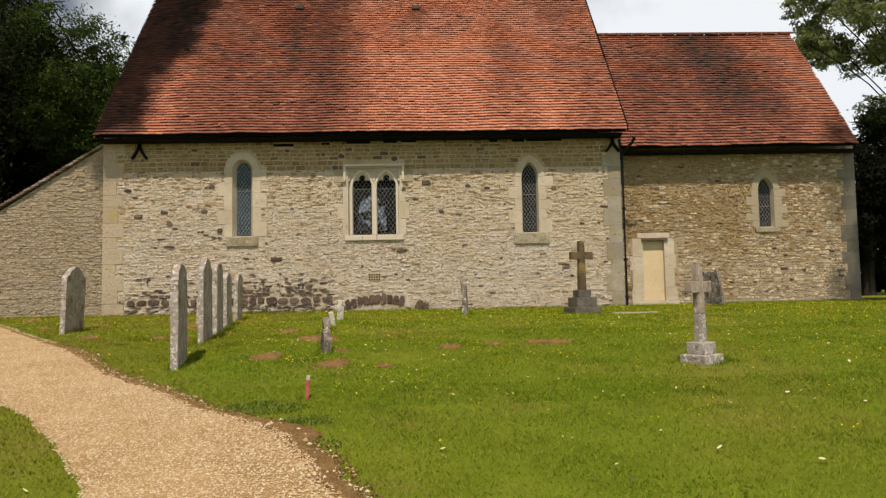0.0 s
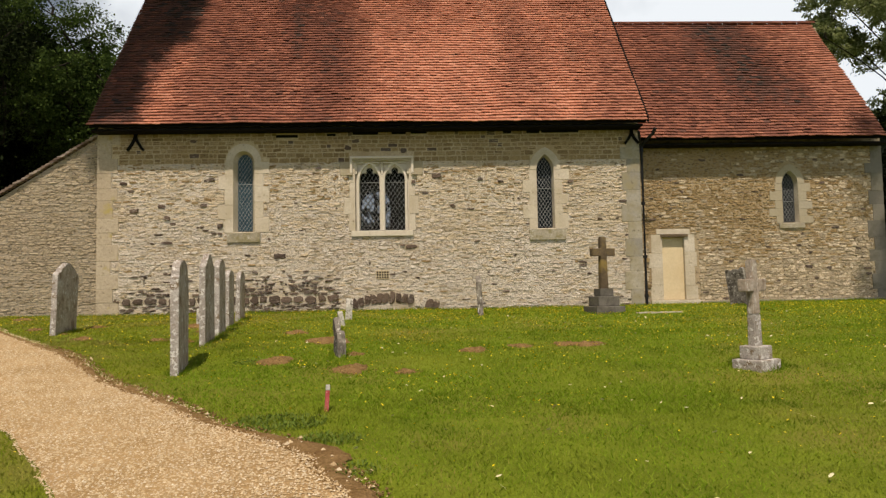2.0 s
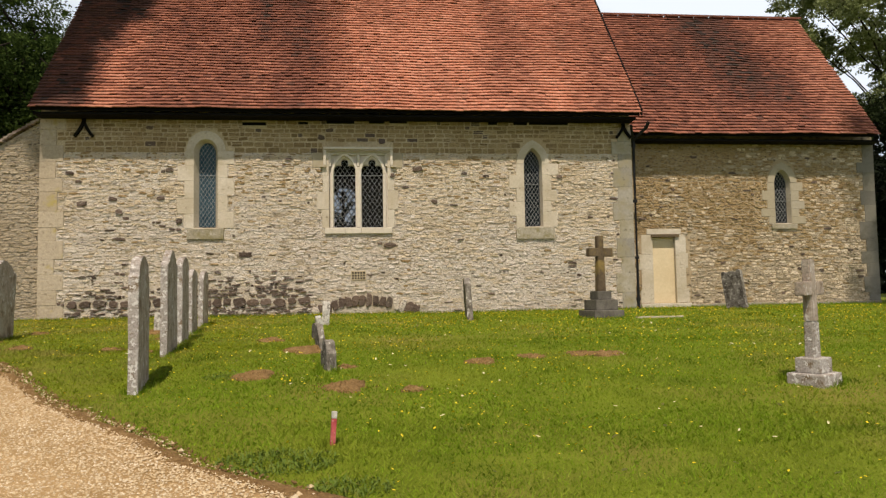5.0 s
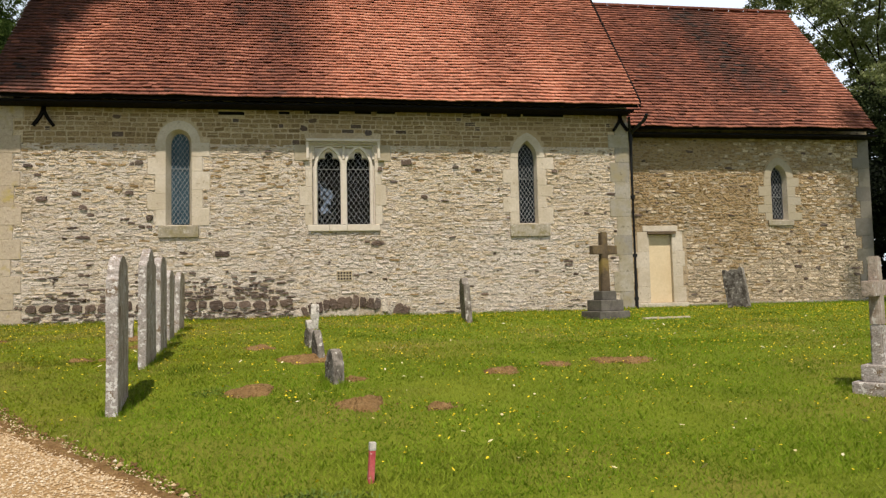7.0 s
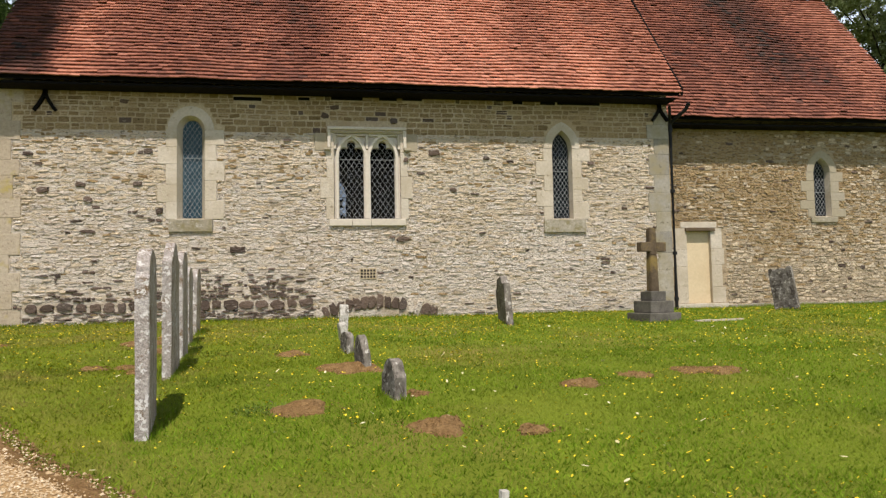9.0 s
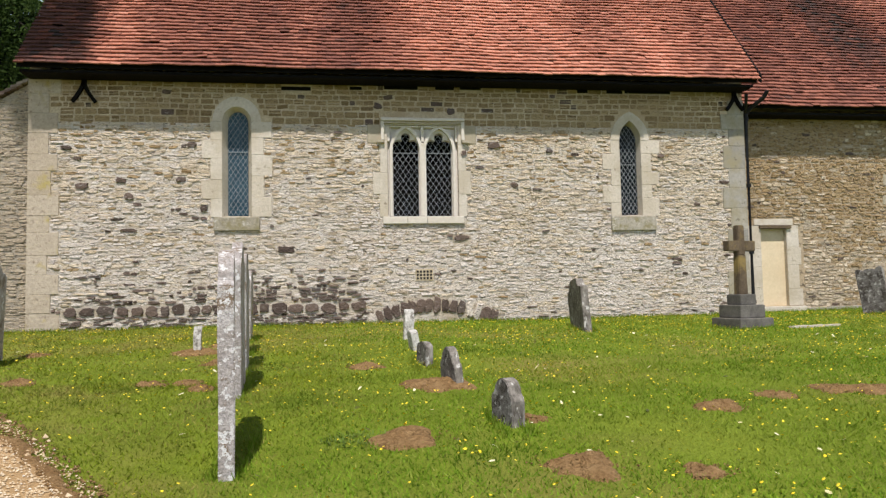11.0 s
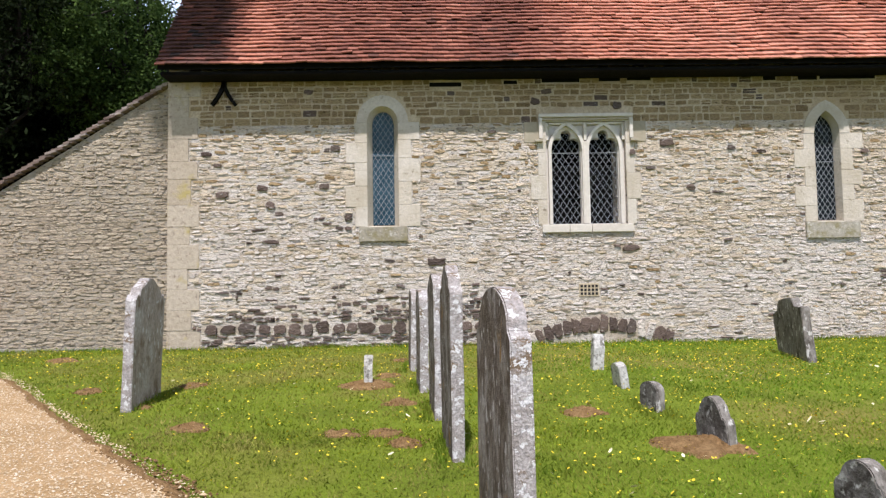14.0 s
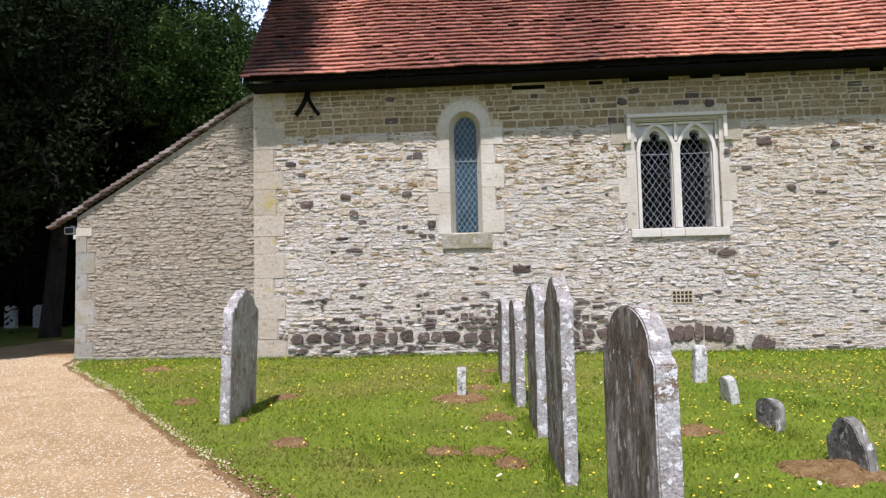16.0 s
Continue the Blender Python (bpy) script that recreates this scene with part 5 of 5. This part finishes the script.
tagged(part("edge_flints", mesh_of("edge_flints", vs, fs, M["pebble"]), None), "pale flints lying on the soil beside the path", "stones", kind="stuff")

# ---- trees ----
M["bark"] = material("bark", ((0.022, 0.018, 0.015), (0.04, 0.034, 0.028)), 4, 20, 0.95, 0.8, 0.03, stretch=(1, 1, 0.3))
# near-black leaves: the deep shade on the evergreens is put into the colour
M["yew"] = leaf_material("yew_foliage_in_shade", ((0.002, 0.0034, 0.0017), (0.004, 0.007, 0.0028), (0.008, 0.0135, 0.0045)), 0.6, 0.9, 0.1)
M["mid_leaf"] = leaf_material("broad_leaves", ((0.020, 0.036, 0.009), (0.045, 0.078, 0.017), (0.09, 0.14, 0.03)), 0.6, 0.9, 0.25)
# darker copy of the broad leaves, with shade in the colour
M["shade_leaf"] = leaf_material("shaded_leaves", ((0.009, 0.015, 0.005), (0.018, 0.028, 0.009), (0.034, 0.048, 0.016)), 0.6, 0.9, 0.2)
M["oak_leaf"] = leaf_material("oak_leaves", ((0.13, 0.165, 0.06), (0.21, 0.25, 0.10), (0.33, 0.36, 0.19)), 0.6, 0.5, 0.4)


def limb(bm, a, b, r0, r1, bend, seed):
    n, k = 7, 6
    rings = []
    a, b = Vector(a), Vector(b)
    for i in range(k + 1):
        u = i / k
        p = a.lerp(b, u) + Vector((noise.noise((u * 2, seed, 0)), noise.noise((u * 2, seed, 5)), 0.4 * noise.noise((u * 2, seed, 9)))) * bend * math.sin(math.pi * u)
        r = r0 + (r1 - r0) * u
        rings.append([bm.verts.new(p + Vector((r * math.cos(2 * math.pi * j / n), r * math.sin(2 * math.pi * j / n), 0))) for j in range(n)])
    for p, q_ in zip(rings, rings[1:]):
        for j in range(n):
            bm.faces.new((p[j], p[(j + 1) % n], q_[(j + 1) % n], q_[j]))


def tree(name, label, x, y, clumps, leaves, size, leaf_mat, trunk_r, seed, spread=0.55, every=1):
    """A tapered trunk with a limb to every clump, or to every second or third; leaves crowd in many small sprays within the clumps."""
    t = holder(name, label, "tree")
    z0 = height(x, y)
    top = max(c[2] for c in clumps)
    bm = bmesh.new()
    limb(bm, (x, y, z0 - 0.3), (x + 0.3, y, z0 + top * 0.8), trunk_r, trunk_r * 0.3, 0.5, seed)
    part("trunk", bm, M["bark"], t)
    q = np.random.RandomState(seed)
    vol = np.array([c[3] ** 2 for c in clumps])
    share = (vol / vol.sum() * leaves).astype(int)
    out = []
    for at, ((cx, cy, cz, r), cnt) in enumerate(zip(clumps, share)):
        bm = bmesh.new()
        if at % every == 0:
            limb(bm, (x + 0.1, y, z0 + cz * 0.55), (cx, cy, z0 + cz), trunk_r * 0.35, 0.03, 0.8, seed + cx)
        for j in range(3):
            d = Vector(q.normal(0, 1, 3)).normalized() * r * 0.8
            limb(bm, (cx, cy, z0 + cz), (cx + d.x, cy + d.y, z0 + cz + d.z), 0.05, 0.012, 0.3, seed + j)
        part("limb", bm, M["bark"], t)
        sprays = max(10, int(cnt / 45))
        d = q.normal(0, 1, (sprays, 3))
        d /= np.linalg.norm(d, axis=1)[:, None]
        c = np.array([cx, cy, z0 + cz]) + d * (r * q.uniform(0.35, 1.05, sprays) ** 0.7)[:, None] * np.array([1, 1, 0.8])
        own = q.randint(0, sprays, cnt)
        p = c[own] + q.normal(0, 1, (cnt, 3)) * (r * spread * 0.36) * np.array([1, 1, 0.6])
        nrm = q.normal(0, 1, (cnt, 3)) + np.array([0, 0, 0.7])
        nrm /= np.linalg.norm(nrm, axis=1)[:, None]
        e1 = np.cross(nrm, q.normal(0, 1, (cnt, 3)))
        e1 /= np.linalg.norm(e1, axis=1)[:, None]
        e2 = np.cross(nrm, e1)
        s = (size * q.uniform(0.6, 1.35, cnt))[:, None]
        quad = np.stack([p - e1 * s, p + e2 * s * 0.45 - e1 * s * 0.1, p + e1 * s, p - e2 * s * 0.45 - e1 * s * 0.1], 1)
        out.append(quad)
    part("crown", mesh_arrays("crown", np.concatenate(out), 4, leaf_mat), None, t)
    return t


def ball(q, cx, cy, cz, R, n, r):
    out = []
    for _ in range(n):
        d = Vector(q.normal(0, 1, 3)).normalized() * R * q.uniform(0.3, 1.0)
        out.append((cx + d.x, cy + d.y, max(1.2, cz + d.z * 1.15), r * q.uniform(0.75, 1.25)))
    return out


q = np.random.RandomState(79)
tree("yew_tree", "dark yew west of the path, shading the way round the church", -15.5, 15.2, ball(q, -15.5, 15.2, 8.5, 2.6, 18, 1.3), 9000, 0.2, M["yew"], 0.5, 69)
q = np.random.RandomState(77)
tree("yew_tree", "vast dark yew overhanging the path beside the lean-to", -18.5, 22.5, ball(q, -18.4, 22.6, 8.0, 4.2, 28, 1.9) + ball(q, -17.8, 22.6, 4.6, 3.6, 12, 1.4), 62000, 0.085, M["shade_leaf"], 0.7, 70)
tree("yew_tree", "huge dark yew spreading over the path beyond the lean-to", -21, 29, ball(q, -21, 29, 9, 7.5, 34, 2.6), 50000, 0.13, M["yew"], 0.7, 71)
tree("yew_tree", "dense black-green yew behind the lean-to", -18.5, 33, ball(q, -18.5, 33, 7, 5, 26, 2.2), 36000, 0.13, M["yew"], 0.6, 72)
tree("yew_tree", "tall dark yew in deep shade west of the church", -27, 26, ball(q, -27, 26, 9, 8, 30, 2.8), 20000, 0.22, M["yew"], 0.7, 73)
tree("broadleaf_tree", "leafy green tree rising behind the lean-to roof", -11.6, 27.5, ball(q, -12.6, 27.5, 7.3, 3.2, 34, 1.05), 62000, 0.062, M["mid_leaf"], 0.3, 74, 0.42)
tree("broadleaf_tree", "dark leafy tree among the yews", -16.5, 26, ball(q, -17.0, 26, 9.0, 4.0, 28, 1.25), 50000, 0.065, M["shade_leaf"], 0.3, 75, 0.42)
tree("oak_tree", "open-crowned oak with sky between its branches, behind the chancel", 23.8, 31, ball(q, 21.3, 30, 12.8, 4.7, 52, 0.85), 58000, 0.085, M["oak_leaf"], 0.13, 76, 0.42, 3)
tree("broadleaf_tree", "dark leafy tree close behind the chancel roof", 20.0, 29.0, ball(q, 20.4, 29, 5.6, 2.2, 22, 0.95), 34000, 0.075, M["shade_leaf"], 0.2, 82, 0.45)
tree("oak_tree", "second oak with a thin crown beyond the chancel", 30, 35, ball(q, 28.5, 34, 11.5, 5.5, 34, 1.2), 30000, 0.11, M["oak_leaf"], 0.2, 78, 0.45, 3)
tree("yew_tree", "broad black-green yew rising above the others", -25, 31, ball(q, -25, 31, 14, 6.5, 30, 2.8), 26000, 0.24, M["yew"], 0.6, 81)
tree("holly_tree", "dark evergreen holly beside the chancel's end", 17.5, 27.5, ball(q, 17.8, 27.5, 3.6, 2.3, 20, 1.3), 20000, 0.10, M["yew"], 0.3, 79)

tree("broadleaf_tree", "tall leafy tree shading the end of the chancel", 14.0, 9.5, ball(q, 11.9, 10, 18.6, 2.6, 22, 1.1), 16000, 0.11, M["mid_leaf"], 0.35, 80)

q = np.random.RandomState(95)
high_crown = []
for k in range(110):
    y = 11.1 + 8.3 * (k + q.rand()) / 110
    x = -8.85 + 0.24 * (y - 10.2) + 0.22 * math.sin(y * 1.9) - abs(q.normal(0, 0.30 if y < 12.0 else 1.1))
    high_crown.append((x, y, 17.1 + q.uniform(-0.5, 0.8), 0.66 * q.uniform(0.75, 1.25)))
tree("broadleaf_tree", "very tall tree beside the path, shading the roof end", -16.5, 13.0, high_crown, 64000, 0.11, M["mid_leaf"], 0.4, 96)

# far hedges and woods close the view
q = np.random.RandomState(90)
out = []
for x in np.arange(-90, 100, 2.2):
    yy = 46 + 6 * math.sin(x * 0.11)
    cnt = 420
    p = np.stack([q.normal(x, 1.6, cnt), q.normal(yy, 1.5, cnt), 1.2 + np.abs(q.normal(2.2, 2.2, cnt))], 1)
    e1 = q.normal(0, 1, (cnt, 3))
    e1 /= np.linalg.norm(e1, axis=1)[:, None]
    e2 = np.cross(e1, q.normal(0, 1, (cnt, 3)))
    e2 /= np.linalg.norm(e2, axis=1)[:, None]
    s = (0.45 * q.uniform(0.6, 1.4, cnt))[:, None]
    out.append(np.stack([p - e1 * s, p + e2 * s * 0.5, p + e1 * s, p - e2 * s * 0.5], 1))
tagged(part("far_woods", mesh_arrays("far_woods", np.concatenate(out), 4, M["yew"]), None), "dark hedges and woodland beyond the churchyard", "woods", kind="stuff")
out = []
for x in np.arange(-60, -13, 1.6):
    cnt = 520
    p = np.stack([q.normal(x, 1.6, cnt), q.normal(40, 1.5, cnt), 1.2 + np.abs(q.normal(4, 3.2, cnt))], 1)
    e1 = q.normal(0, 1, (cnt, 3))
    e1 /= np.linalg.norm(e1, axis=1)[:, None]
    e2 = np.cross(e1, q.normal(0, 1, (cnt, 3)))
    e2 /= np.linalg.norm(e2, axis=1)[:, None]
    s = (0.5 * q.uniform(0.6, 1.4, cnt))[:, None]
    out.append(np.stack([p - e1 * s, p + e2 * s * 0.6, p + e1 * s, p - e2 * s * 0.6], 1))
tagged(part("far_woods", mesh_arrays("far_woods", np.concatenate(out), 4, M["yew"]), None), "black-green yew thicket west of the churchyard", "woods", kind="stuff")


def weed(x, y, r, count, seed):
    """A low tuft of blue-green pointed leaves."""
    q = np.random.RandomState(seed)
    a, d = q.uniform(0, 6.28, count), r * np.sqrt(q.rand(count))
    bx, by = x + np.cos(a) * d, y + np.sin(a) * d * 0.7
    bz = heights(bx, by)
    t, L, up = q.uniform(0, 6.28, count), q.uniform(0.02, 0.05, count), q.uniform(0.008, 0.05, count)
    w = L * 0.16
    v = np.zeros((count, 4, 3))
    v[:, 0] = np.stack([bx, by, bz], 1)
    v[:, 1] = np.stack([bx + np.cos(t) * L * 0.5 - np.sin(t) * w, by + np.sin(t) * L * 0.5 + np.cos(t) * w, bz + up * 0.8], 1)
    v[:, 2] = np.stack([bx + np.cos(t) * L, by + np.sin(t) * L, bz + up], 1)
    v[:, 3] = np.stack([bx + np.cos(t) * L * 0.5 + np.sin(t) * w, by + np.sin(t) * L * 0.5 - np.cos(t) * w, bz + up * 0.8], 1)
    tagged(part("weed_clump", mesh_arrays("weed_clump", v, 4, M["weed"]), None), "low clump of grey-green thistle leaves in the lawn", "weed", kind="stuff")


M["weed"] = leaf_material("thistle_leaves", ((0.105, 0.165, 0.026), (0.145, 0.215, 0.04), (0.20, 0.26, 0.07)), 0.8)
for x, y, r, k in ((-1.5, 6.95, 0.40, 700), (-1.0, 6.4, 0.25, 300), (-2.5, 10.25, 0.24, 150), (-0.75, 5.6, 0.2, 80)):
    weed(x, y, r, k, int(1000 + 10 * y))
for sx, sy in ((-24.0, 35), (-22.9, 35.2)):
    headstone("headstone", "distant pale headstone in the shade under the yews", sx, sy, 0.6, 0.12, 0.95, "round", M["white_stone"], 80, 0, 0)


# ---- pieces of the walls and roofs ----
def spans(x0, x1, za, zb, holes):
    """What is left of x0 to x1 at this height once the holes are taken out."""
    cut = sorted((a, b) for a, b, c, d in holes if d > za + 0.01 and c < zb - 0.01)
    out, at = [], x0
    for a, b in cut:
        if a > at:
            out.append((at, min(a, x1)))
        at = max(at, b)
    if at < x1:
        out.append((at, x1))
    return [(a, b) for a, b in out if b - a > 0.06]


def stone_shape(rng, w, h, proud, sides=8, tight=False):
    """A rubble stone about its own middle: a back ring in the mortar, a front ring, and a front of facets about an off-centre high point. The lower lip stands out furthest."""
    if tight:  # squared, with clipped corners
        a, b = w / 2, h / 2
        ring = []
        for sx, sz in ((1, 1), (-1, 1), (-1, -1), (1, -1)):
            c, d = h * rng.uniform(0.06, 0.26), h * rng.uniform(0.05, 0.20)
            k = rng.uniform(0.90, 1.03)
            two = [(sx * a * k, sz * (b - d)), (sx * (a - c), sz * b * k)]
            ring += two if sx * sz > 0 else two[::-1]
    else:
        ring = []
        p = rng.uniform(3.0, 9.0)
        for i in range(sides):
            t = 2 * math.pi * (i + rng.uniform(-0.25, 0.25)) / sides
            c, s = math.cos(t), math.sin(t)
            k = rng.uniform(0.76, 1.12) / (abs(c) ** p + abs(s) ** p) ** (1 / p)
            ring.append((c * k * w / 2, s * k * h / 2))
    t = rng.gauss(0, 0.045 if tight else 0.06)
    ring = [(x * math.cos(t) - z * math.sin(t), x * math.sin(t) + z * math.cos(t)) for x, z in ring]
    tip, tw = rng.uniform(-0.5, 0.2) * proud, rng.uniform(-0.4, 0.4) * proud
    v = [(x, 0.01, z) for x, z in ring]
    v += [(x * 0.93, -proud * rng.uniform(0.75, 1.1) - tip * (z / h) * 2 - tw * (x / w) * 2, z * 0.88) for x, z in ring]
    v.append((rng.uniform(-0.2, 0.2) * w, -proud * rng.uniform(0.95, 1.35), rng.uniform(-0.22, 0.12) * h))
    f = [(i + sides, (i + 1) % sides + sides, 2 * sides) for i in range(sides)]
    f += [(i + sides, i, (i + 1) % sides, (i + 1) % sides + sides) for i in range(sides)]
    return v, f


def rubble(wall, x0, x1, z0, z1, y, holes, pick, row_h, width, seed, near, top=None, gap=(0.0, 0.014), tight=False):
    """Courses of rubble over a wall face. pick gives the stone's kind and depth; near says which are pieces of their own."""
    rng = random.Random(seed)
    joined, loose, z = {}, [], z0
    while z < z1:
        h = rng.uniform(*row_h)
        for a, b in spans(x0, x1, z, z + h, holes):
            x = a + rng.uniform(0, 0.03)
            while x < b - 0.04:
                w = min(rng.uniform(*width), b - x)
                cx, cz = x + w / 2, z + h / 2 + (0.02 if tight else 0.05) * noise.noise((x * 0.9, z * 2, seed)) + rng.uniform(-0.014, 0.014) * (0.3 if tight else 1)
                x += w + rng.uniform(*gap)
                if (top and cz > top(cx)) or cz > z1:
                    continue
                kind, proud = pick(rng, cx, cz)
                if kind is None:
                    continue
                if tight and w < 0.24 and rng.random() < 0.35:  # two thin stones fill the course here
                    lower = h * rng.uniform(0.38, 0.6)
                    for dz, hh in ((-h / 2 + lower / 2, lower - 0.008), (lower / 2, h - lower - 0.006)):
                        v, f = stone_shape(rng, w, hh, proud, 8, True)
                        vs, fs = joined.setdefault(kind, ([], []))
                        k = len(vs)
                        vs += [(cx + p[0], y + p[1], cz + dz + p[2]) for p in v]
                        fs += [tuple(i + k for i in t) for t in f]
                    continue
                v, f = stone_shape(rng, w, h * (rng.uniform(0.92, 1.02) if tight else rng.uniform(0.75, 1.25)), proud, 8, tight)
                if near(cx, cz) and len(loose) < 290:
                    loose.append((kind, cx, cz, v, f))
                else:
                    vs, fs = joined.setdefault(kind, ([], []))
                    k = len(vs)
                    vs += [(cx + p[0], y + p[1], cz + p[2]) for p in v]
                    fs += [tuple(i + k for i in t) for t in f]
        z += h + (rng.uniform(0.008, 0.016) if tight else rng.uniform(-0.004, 0.008))
    for kind, (vs, fs) in joined.items():
        ob = part("rubble_stones", mesh_of("rubble_stones", vs, fs, M[kind + "_island"]), None, wall)
        ob["kind"] = "stuff"
    for kind, cx, cz, v, f in loose:
        ob = part("stone", mesh_of("stone", v, f, M[kind + "_object"]), None, wall)
        ob.location = (cx, y, cz)


def single_stone(wall, x, z, w, h, y, kind, rng, turn=0.0, proud=0.03):
    v, f = stone_shape(rng, w, h, proud, 11)
    ob = part("stone", mesh_of("stone", v, f, M[kind + "_object"]), None, wall)
    ob.location = (x, y, z)
    ob.rotation_euler = (0, turn, 0)


rng = random.Random(33)
# large dark ironstones set singly in the nave wall: x, z, width, height
DARK = [(-3.57, 2.49, 0.30, 0.13), (-0.44, 2.67, 0.30, 0.11), (-6.99, 3.62, 0.22, 0.11), (-6.35, 3.72, 0.17, 0.10), (-6.22, 3.44, 0.17, 0.12), (-5.36, 3.73, 0.17, 0.10), (-4.97, 3.22, 0.13, 0.12), (-6.2, 2.85, 0.30, 0.07), (0.2, 4.38, 0.27, 0.12),
        (1.26, 4.28, 0.14, 0.08), (0.58, 3.64, 0.15, 0.10), (-0.36, 4.23, 0.10, 0.10), (-1.93, 5.08, 0.15, 0.13), (-0.58, 5.0, 0.15, 0.14), (-1.74, 5.24, 0.18, 0.08), (3.45, 4.2, 0.13, 0.08), (-5.18, 4.35, 0.17, 0.10), (-7.25, 4.28, 0.2, 0.08), (-5.6, 5.27, 0.16, 0.09)]
for x, z, w, h in DARK:
    single_stone(wall_nave, x, z, w, h, W, "iron", rng, rng.uniform(-0.08, 0.08))
    HN.append((x - w / 2, x + w / 2, z - h / 2, z + h / 2))
# springing of a blocked low arch of ironstone
for i in range(16):
    a = -0.46 + 0.92 * i / 15
    cx, cz = -0.98 + 2.45 * math.sin(a), -0.92 + 2.38 * math.cos(a)
    single_stone(wall_nave, cx, cz, 0.168 * rng.uniform(0.75, 1.1), 0.30 * rng.uniform(0.75, 1.12), W, "iron" if 0 < i < 12 else rng.choice(("iron", "pale")), rng, a + rng.uniform(-0.14, 0.14), 0.03)
HN += [(-2.08, 0.12, 1.18, 1.42), (-1.75, -0.2, 1.40, 1.52), (-1.5, -0.45, 1.5, 1.60)]
# a course of squared ironstone along the footing
x = -7.25
while x < -2.3:
    w = rng.uniform(0.15, 0.30)
    if rng.random() < 0.94:
        single_stone(wall_nave, x + w / 2, 1.46 + rng.uniform(-0.02, 0.02), w + 0.015, rng.uniform(0.15, 0.21), W, "iron", rng, rng.uniform(-0.04, 0.04), 0.03)
    x += w + rng.uniform(0.025, 0.05)
HN.append((-7.3, -2.25, 1.37, 1.555))


# sockets under the eaves, their shade drawn as near-black blocks: x from, x to, z from, z to
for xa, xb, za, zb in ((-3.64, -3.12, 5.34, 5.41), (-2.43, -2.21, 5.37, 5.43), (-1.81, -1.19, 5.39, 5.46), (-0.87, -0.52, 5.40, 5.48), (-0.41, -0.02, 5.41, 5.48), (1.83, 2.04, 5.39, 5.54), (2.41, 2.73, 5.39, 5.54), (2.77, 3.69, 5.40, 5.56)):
    part("beam_end", block(xa, xb, W - 0.006, W + 0.1, za, zb, 0.006), M["timber"], wall_nave, "near-black block painted for a shaded socket")
    HN.append((xa, xb, za, zb))
# brown stones beside the downpipe
for x, z in ((5.52, 2.28), (5.55, 1.62), (5.52, 1.42)):
    single_stone(wall_chancel, x, z, 0.17, 0.13, WC, "band", rng, 0.0, 0.03)
    HC.append((x - 0.09, x + 0.09, z - 0.07, z + 0.07))


def nave_kind(rng, x, z):
    dark = 0.014
    if z < 1.40:
        dark = (0.6 if -4.6 < x < -2.3 else 0.35) if x < -2 else 0.05
    elif z < 2.2 and x < -2.2:
        dark = (0.7 if -4.6 < x < -2.4 and z < 1.95 else 0.36) * (1 - max(0.0, z - 1.6) / 0.65)
    if rng.random() < dark:
        return "iron", rng.uniform(0.012, 0.03)
    if rng.random() < 0.05 + 0.15 * max(0, noise.noise((x * 0.7, z * 0.9, 2))):
        return "greyr", rng.uniform(0.002, 0.018)
    high = max(0.0, min(1.0, (z - 3.4) / 1.2 + 0.4 * noise.noise((x * 0.5, z, 8))))
    if rng.random() < 0.17 * high + 0.012:
        return "chan", rng.uniform(0.002, 0.018)
    if rng.random() < 0.14 + 0.8 * max(0.0, min(1.0, (z - 2.75) / 1.5 + 0.05 * (x + 2.5) + 0.5 * noise.noise((x * 0.6, z, 5)))):
        return "warm", rng.choice((0.001, 0.004, 0.007, 0.011, 0.017))
    return "pale", rng.choice((0.0005, 0.003, 0.006, 0.010, 0.017))


def band_kind(rng, x, z):
    return ("iron" if rng.random() < 0.035 else "band"), rng.uniform(0.004, 0.010)


def chancel_kind(rng, x, z):
    if rng.random() < 0.018:
        return "iron", 0.02
    grey = 0.15 + 0.75 * max(0.0, min(1.0, (3.1 - z) / 1.2)) + 0.35 * max(0.0, min(1.0, (x - 8.5) / 2)) + 0.5 * noise.noise((x * 0.8, z * 0.9, 7))
    if rng.random() < grey:
        return ("greyr" if rng.random() < 0.6 else "warm"), rng.uniform(0.002, 0.020)
    return "chan", rng.uniform(0.002, 0.020)


def annex_kind(rng, x, z):
    return "greyr", rng.uniform(0.001, 0.018)


rubble(wall_nave, NX0, NX1, 1.08, 4.72, W, HN, nave_kind, (0.026, 0.060), (0.05, 0.23), 101, lambda x, z: -4.0 < x < 0.6 and 1.3 < z < 2.6)
rubble(wall_nave, NX0, NX1, 4.73, 5.70, W, HN, band_kind, (0.065, 0.125), (0.08, 0.27), 104, lambda x, z: -4.0 < x < 1.5 and z < 5.4, None, (0.008, 0.016), True)
rubble(wall_chancel, NX1 + 0.05, CX1, 1.0, 5.2, WC, HC, chancel_kind, (0.032, 0.075), (0.06, 0.22), 102, lambda x, z: x < 8 and z < 2.6)
rubble(wall_annex, AX0, NX0 - 0.01, 1.0, 5.3, WA, HA, annex_kind, (0.030, 0.060), (0.08, 0.28), 103, lambda x, z: z < 2.6, lambda x: 3.42 + (x - AX0) * 0.64)

for roof, loose in LOOSE:
    for d, v in loose:
        c = v[0]
        ob = part("tile", mesh_of("tile", [(p[0] - c[0], p[1] - c[1], p[2] - c[2]) for p in v], TILE_FACES, M["tile%d_object" % d]), None, roof)
        ob.location = c
